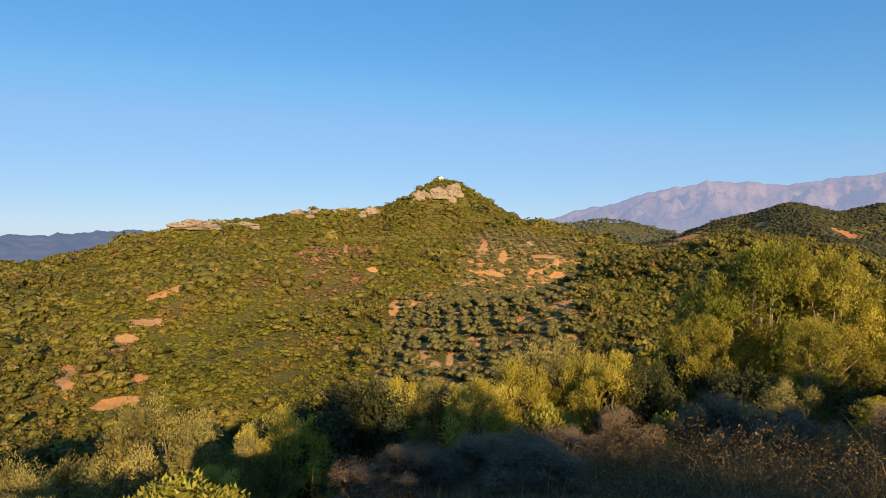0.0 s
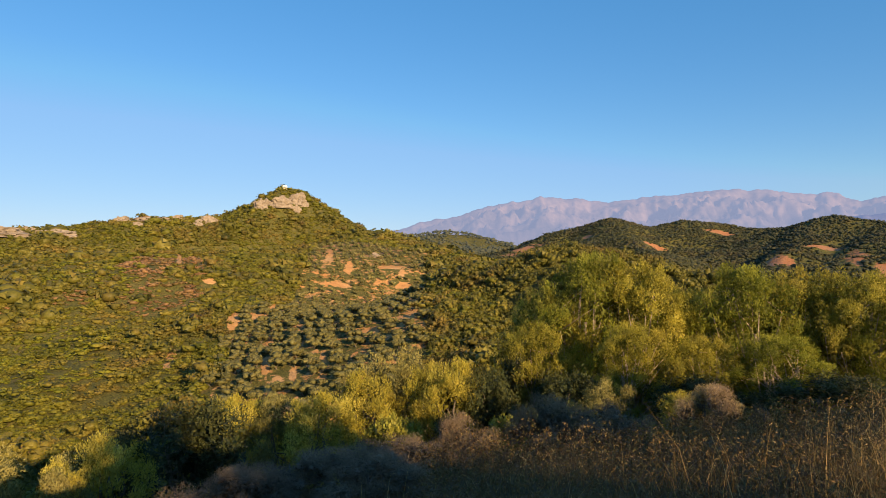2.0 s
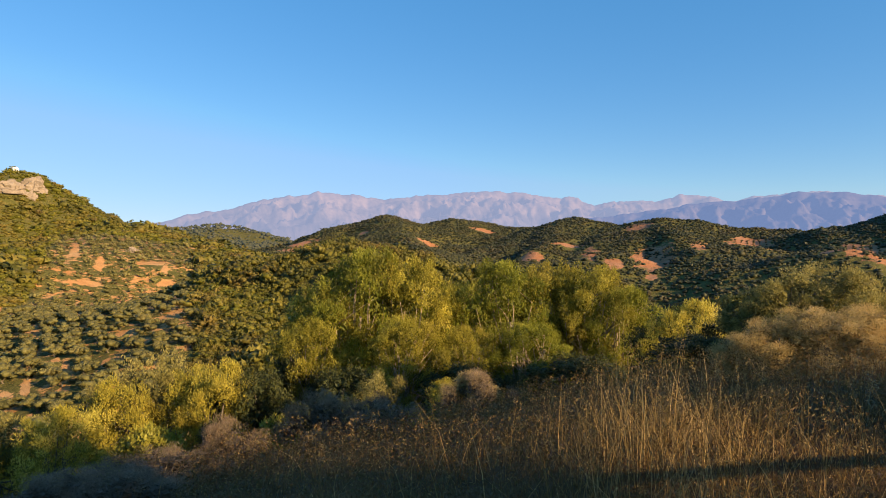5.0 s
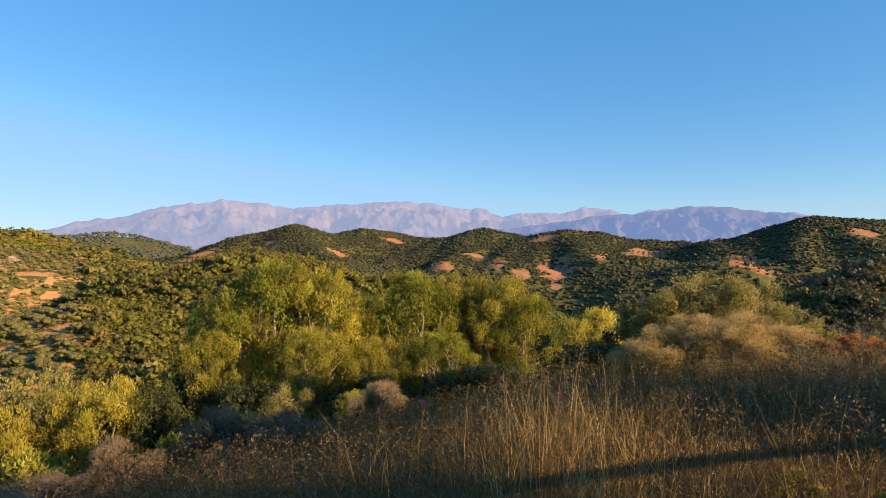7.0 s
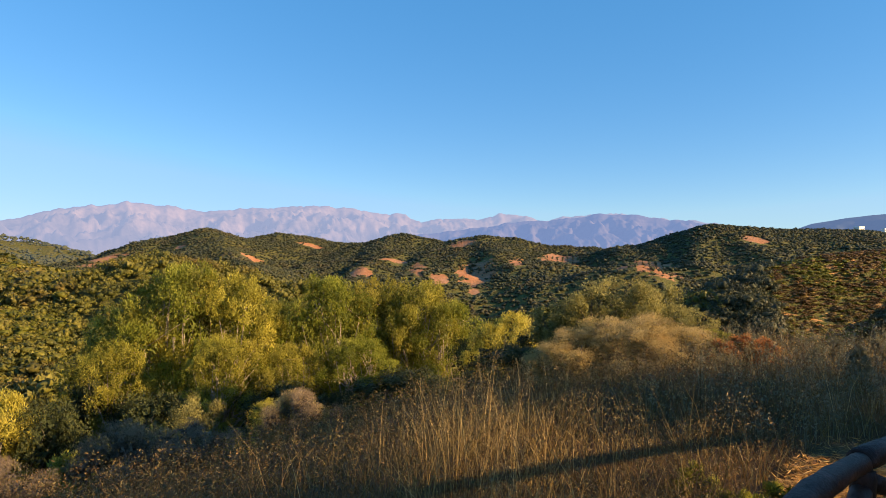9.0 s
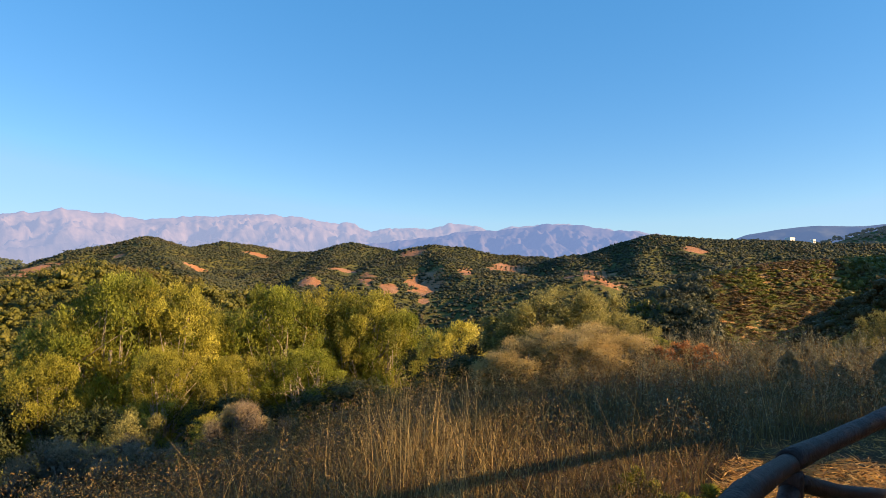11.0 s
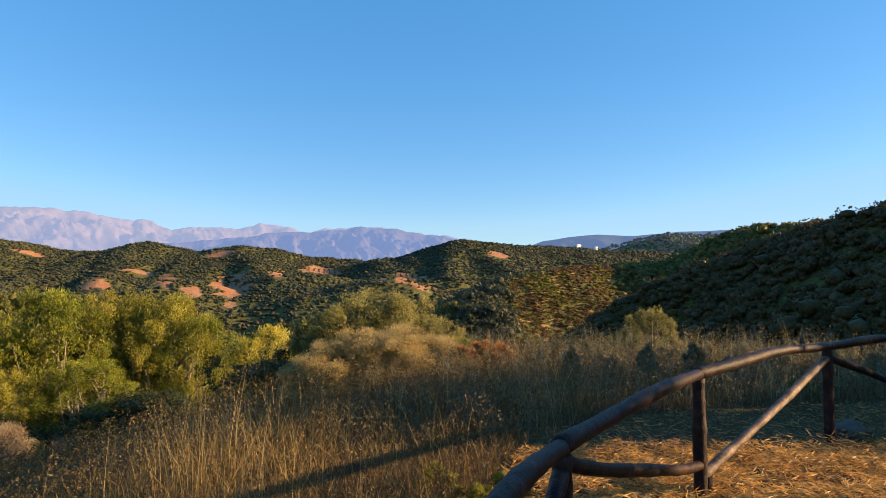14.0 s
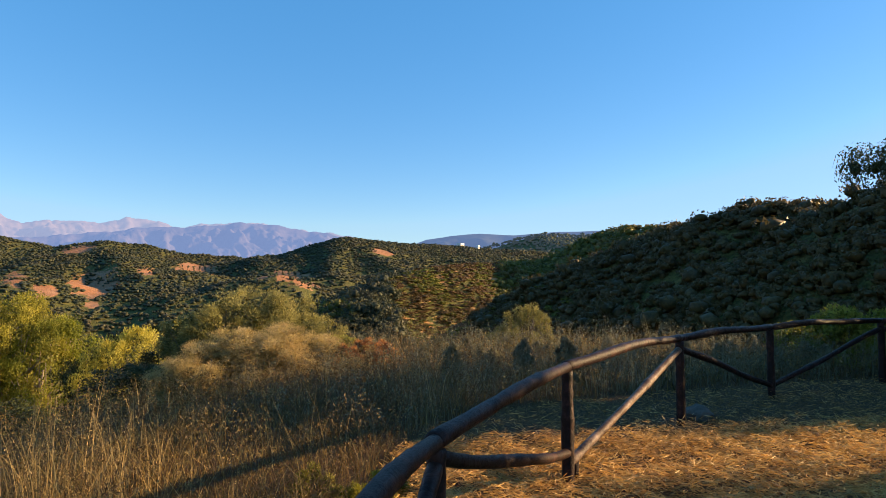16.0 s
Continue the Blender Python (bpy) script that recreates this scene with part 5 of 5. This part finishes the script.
def foreground_grass():
    rng = np.random.default_rng(31)
    # matted withered grass with weeds and taller dry blades standing in it
    rows = []
    for r0, r1, gap, fat in ((2.2, 5.0, 0.03, 1.0), (5.0, 9.0, 0.045, 1.5), (9.0, 18.0, 0.08, 2.4)):
        a, r, x, y = scatter(rng, -38, 120, r0, r1, gap)
        ok = ~yard_clear(x, y) & (rng.uniform(size=len(a)) < np.interp(a, [-5, 22], [0.3, 1.0]))
        rows.append(np.stack([a[ok], x[ok], y[ok], np.full(ok.sum(), fat)]))
    a, x, y, fat = np.concatenate(rows, 1)
    clump = 0.75 + 0.5 * wave(x, y, 2.3, 1.0) + 0.35 * wave(x, y, 0.8, 4.0)
    pick = rng.uniform(size=len(x)) + 0.25 * wave(x, y, 3.1, 9.0)
    h = np.clip(rng.lognormal(-1.45, 0.45, len(x)) * clump * np.interp(a, [0, 30, 62, 75], [0.6, 0.8, 0.85, 1.35]), 0.06, 0.85)
    for sel, mat, name, label, grow in ((pick < 0.55, MAT_TANGLE, "withered_grass", "matted brown withered grass", 1.0), ((pick >= 0.55) & (pick < 0.95), MAT_WEED, "weeds", "grey-green weeds among dry grass", 1.1),
                                        (pick >= 0.95, MAT_STRAW, "dry_grass", "taller dry straw-coloured grass", 1.35)):
        n = int(sel.sum())
        v, f, t, _, _ = blades(rng, x[sel], y[sel], h[sel] * grow, rng.uniform(0.0013, 0.003, n) * fat[sel], rng.uniform(0.25, 1.5, n) / grow, 2)
        tagged(new(name, add_mesh(name, v, f, mat, t)), label, "grass", kind="stuff")
    # small leaves, seed heads and stalks of the undergrowth
    for mat, gap, word, big in ((MAT_TANGLE, 0.055, "tangled brown undergrowth leaves", 1.0), (MAT_WEED, 0.06, "small grey-green leaves in the dry grass", 1.1), (MAT_STRAW, 0.085, "pale seed heads among the grass", 0.75)):
        a, r, x, y = scatter(rng, 12, 118, 2.6, 14, gap)
        ok = ~yard_clear(x, y) & (rng.uniform(size=len(a)) < np.clip(6 / r, 0, 1))
        x, y = x[ok], y[ok]
        lift = (0.03 + rng.uniform(0, 1, len(x)) ** 0.8 * 0.5) * np.clip(0.75 + 0.6 * wave(x, y, 1.7, 2.0) + 0.35 * wave(x, y, 0.6, 4.0), 0.15, 1.6)
        at = np.stack([x, y, land(x, y) + lift], -1)
        th = rng.uniform(0, 2 * np.pi, len(x))
        v, f = leaves(at, np.stack([np.cos(th), np.sin(th), 0.5 + 0 * th], -1), (0.02 + 0.0022 * np.hypot(x, y)) * big, (0.003 + 0.0004 * np.hypot(x, y)) * big, rng, 0.6)
        t = np.clip(rng.normal(0.5, 0.2, len(x)), 0, 1).repeat(4)
        tagged(new("undergrowth", add_mesh("undergrowth", v, f, mat, t)), word, "grass", kind="stuff")
    # golden grass where the sun reaches it
    a, r, x, y = scatter(rng, 28, 68, 3.0, 8.0, 0.033)
    ok = ~yard_clear(x, y) & (rng.uniform(size=len(a)) < np.exp(-((a - 54) / 9) ** 2) * 0.6 * (0.6 + 0.5 * wave(x, y, 0.9, 2.0)))
    x, y = x[ok], y[ok]
    n = len(x)
    v, f, t, _, _ = blades(rng, x, y, np.clip(rng.lognormal(-1.1, 0.4, n), 0.1, 0.65), rng.uniform(0.0016, 0.0038, n), rng.uniform(0.15, 1.0, n), 3)
    tagged(new("golden_grass", add_mesh("golden_grass", v, f, MAT_STRAW, t)), "golden dry grass tufts in low sun", "grass", kind="stuff")
    # wild oats: thin stalks with open heads of nodding spikelets
    a, r, x, y = scatter(rng, 8, 118, 2.9, 15, 0.085)
    ok = ~yard_clear(x, y)
    a, r, x, y = a[ok], r[ok], x[ok], y[ok]
    tuft = np.clip(0.45 + 1.1 * wave(x, y, 0.9, 8.0) + 0.5 * wave(x, y, 2.7, 3.0), 0.05, 1.3)
    dens = (np.exp(-((a - 53.5) / 6.5) ** 2) * (r < 6.8) * 0.68 + np.interp(a, [8, 30, 58, 66, 100], [0.03, 0.07, 0.09, 0.15, 0.15]) * np.clip(7 / r, 0.3, 1)) * tuft
    ok = rng.uniform(size=len(a)) < dens
    a, r, x, y = a[ok], r[ok], x[ok], y[ok]
    tall = 0.66 + 0.4 * np.exp(-((a - 53) / 9) ** 2)
    h = np.clip(rng.normal(0.6, 0.2, len(a)) * tall * np.interp(r, [2.9, 4.2], [0.6, 1.0]), 0.22, 1.2)
    v, f, t, tip, way = blades(rng, x, y, h, rng.uniform(0.0012, 0.0032, len(a)) * np.clip(r / 5, 0.9, 2.2) * np.interp(np.abs(a - 53), [5, 10], [1.15, 0.95]), rng.uniform(0.03, 0.36, len(a)), 5)
    per = 13
    n = len(a)
    k = np.tile(np.arange(per), n)
    stem = v.reshape(n, 12, 3)
    mid_b = (stem[:, 6] + stem[:, 7]) / 2
    s = rng.uniform(0, 1, (n, per)) ** 0.8
    upper = mid_b[:, None] * (1 - s[..., None]) + tip[:, None] * s[..., None]
    spread = (0.012 + 0.05 * (1 - s))[..., None] * np.clip(h / 0.6, 0.5, 1.3)[:, None, None]
    side = rng.normal(size=(n, per, 3)) * spread
    side[..., 0] += np.cos(way)[:, None] * spread[..., 0] * 0.8
    side[..., 1] += np.sin(way)[:, None] * spread[..., 0] * 0.8
    at = (upper + side).reshape(-1, 3)
    big = np.clip(np.repeat(r, per) / 5, 0.9, 1.9)
    sv, sf = leaves(at, np.stack([np.cos(np.repeat(way, per)), np.sin(np.repeat(way, per)), -0.9 * np.ones(len(k))], -1), 0.018 * big, 0.0026 * big, rng, 0.55)
    st = np.clip(rng.normal(0.62, 0.2, len(k)), 0, 1).repeat(4)
    # stalks near bearing 53 tinted lighter, painting the patch of sun there
    V, F, T = join([(v, f, np.clip(t + np.repeat(np.interp(np.abs(a - 53), [5, 11], [0.25, -0.12]), 12), 0, 1)), (sv, sf, st)])
    tagged(new("wild_oats", add_mesh("wild_oats", V, F, MAT_STRAW, T)), "tall golden wild oat stalks with nodding heads", "grass", kind="stuff")
    # dry leaves of the oats, bent over
    pick = rng.integers(0, n, n * 2)
    lv, lf, lt, _, _ = blades(rng, x[pick] + rng.normal(size=2 * n) * 0.03, y[pick] + rng.normal(size=2 * n) * 0.03, h[pick] * rng.uniform(0.3, 0.75, 2 * n), rng.uniform(0.0018, 0.004, 2 * n), rng.uniform(0.5, 1.8, 2 * n), 4)
    tagged(new("dry_grass", add_mesh("dry_grass", lv, lf, MAT_TANGLE, lt)), "bent dry leaves at the foot of the oats", "grass", kind="stuff")
    # loose silvery weeds and oats along the edge of the yard
    a, r, x, y = scatter(rng, 64, 119, 6.5, 15, 0.075)
    ok = ~yard_clear(x, y) & (rng.uniform(size=len(a)) < np.clip(0.32 + 0.75 * wave(x, y, 1.4, 5.0) + 0.5 * wave(x, y, 0.5, 1.0), 0.03, 1) * np.interp(a, [66, 80], [0.2, 1.0]))
    a, r, x, y = a[ok], r[ok], x[ok], y[ok]
    n = len(a)
    h = np.clip(rng.normal(0.52, 0.17, n) * (1 + 0.3 * wave(x, y, 2.2, 7.0)), 0.15, 1.05) * np.interp(a, [66, 80], [0.75, 1.0])
    v, f, t, tip, way = blades(rng, x, y, h, rng.uniform(0.002, 0.0045, n) * np.clip(r / 9, 0.8, 1.5), rng.uniform(0.05, 0.5, n), 3)
    k = rng.uniform(0.3, 1.0, (n, 6, 1))
    at = (np.stack([x, y, land(x, y)], -1)[:, None] * (1 - k) + tip[:, None] * k + rng.normal(size=(n, 6, 3)) * 0.03).reshape(-1, 3)
    th = rng.uniform(0, 2 * np.pi, 6 * n)
    sv, sf = leaves(at, np.stack([np.cos(th), np.sin(th), 0.9 + 0 * th], -1), 0.045, 0.006, rng, 0.5)
    V, F, T = join([(v, f, t), (sv, sf, np.clip(rng.normal(0.55, 0.2, 6 * n), 0, 1).repeat(4))])
    tagged(new("tall_weeds", add_mesh("tall_weeds", V, F, MAT_SILVER, T)), "loose silvery grey weeds and oats beyond the fence", "grass", kind="stuff")
    # short trampled grass on the shaded part of the yard
    a, r, x, y = scatter(rng, 62, 122, 4.0, 14, 0.034)
    # begins along the shadow line, so its brown paints the shade too
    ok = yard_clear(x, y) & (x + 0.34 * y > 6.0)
    x, y = x[ok], y[ok]
    n = len(x)
    v, f, t, _, _ = blades(rng, x, y, np.clip(rng.lognormal(-3.0, 0.5, n), 0.02, 0.14), rng.uniform(0.002, 0.004, n), rng.uniform(0.8, 2.2, n), 2)
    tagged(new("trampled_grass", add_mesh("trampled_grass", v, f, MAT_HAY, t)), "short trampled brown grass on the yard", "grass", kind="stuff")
    # straw on the yard, kept to the sunlit strip so its gold paints that light
    n = 420000
    a, r = rng.uniform(60, 122, n), np.sqrt(rng.uniform(2.5 ** 2, 13 ** 2, n))
    x, y = r * np.sin(np.radians(a)), r * np.cos(np.radians(a))
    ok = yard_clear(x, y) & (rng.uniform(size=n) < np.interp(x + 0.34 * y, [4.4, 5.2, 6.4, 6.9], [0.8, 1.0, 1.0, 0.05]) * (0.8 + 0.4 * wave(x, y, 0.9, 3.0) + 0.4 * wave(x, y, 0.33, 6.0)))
    x, y = x[ok], y[ok]
    at = np.stack([x, y, land(x, y) + rng.uniform(0.004, 0.07, len(x)) * np.clip(1 + wave(x, y, 0.7, 3.0) + 0.8 * wave(x, y, 0.3, 1.0), 0.1, 3)], -1)
    th = rng.uniform(0, 2 * np.pi, len(x))
    v, f = leaves(at, np.stack([np.cos(th), np.sin(th), rng.uniform(-0.03, 0.6, len(x)) * rng.uniform(0, 1, len(x))], -1), 0.095, 0.0036, rng, 0.15)
    t = np.clip(rng.normal(0.55, 0.2, len(x)), 0, 1).repeat(4)
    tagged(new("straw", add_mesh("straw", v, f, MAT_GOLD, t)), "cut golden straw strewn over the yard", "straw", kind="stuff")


foreground_grass()


# ---------------------------------------------------------------- a stone by the fence
def stone_mesh(seed, w, d, h):
    bm = bmesh.new()
    bmesh.ops.create_icosphere(bm, subdivisions=3, radius=1.0)
    for v in bm.verts:
        n = noise.noise(v.co * 1.7 + Vector((seed, 0, 0))) * 0.25 + noise.noise(v.co * 5.0 + Vector((0, seed, 0))) * 0.07
        v.co = Vector((v.co.x * w, v.co.y * d, v.co.z * h)) * (1 + n)
    me = bpy.data.meshes.new("stone")
    bm.to_mesh(me)
    bm.free()
    me.materials.append(MAT_STONE)
    return me


def stone_material():
    m, nt, b = material("grey_stone", 0.9)
    n = add_noise(nt, 14, 6, 0.7, world_place(nt))
    nt.links.new(ramp(nt, n, [(0.3, (0.055, 0.045, 0.036)), (0.7, (0.13, 0.105, 0.08))]), b.inputs["Base Color"])
    bump(nt, b, n, 0.6, 0.01)
    return m


MAT_STONE = stone_material()
for i, (x, y, w) in enumerate(((7.95, -1.85, 0.2), (8.4, -4.9, 0.07), (6.9, -3.6, 0.05), (5.9, -0.75, 0.045))):
    st = new("stone", stone_mesh(i * 2.7, w, w * 0.75, w * 0.55))
    st.matrix_basis = pose(x, y, land_at(x, y) + w * 0.25, 0, 0, i * 50)
    tagged(st, "weathered grey stone lying on the yard", "stone", "yard stones")
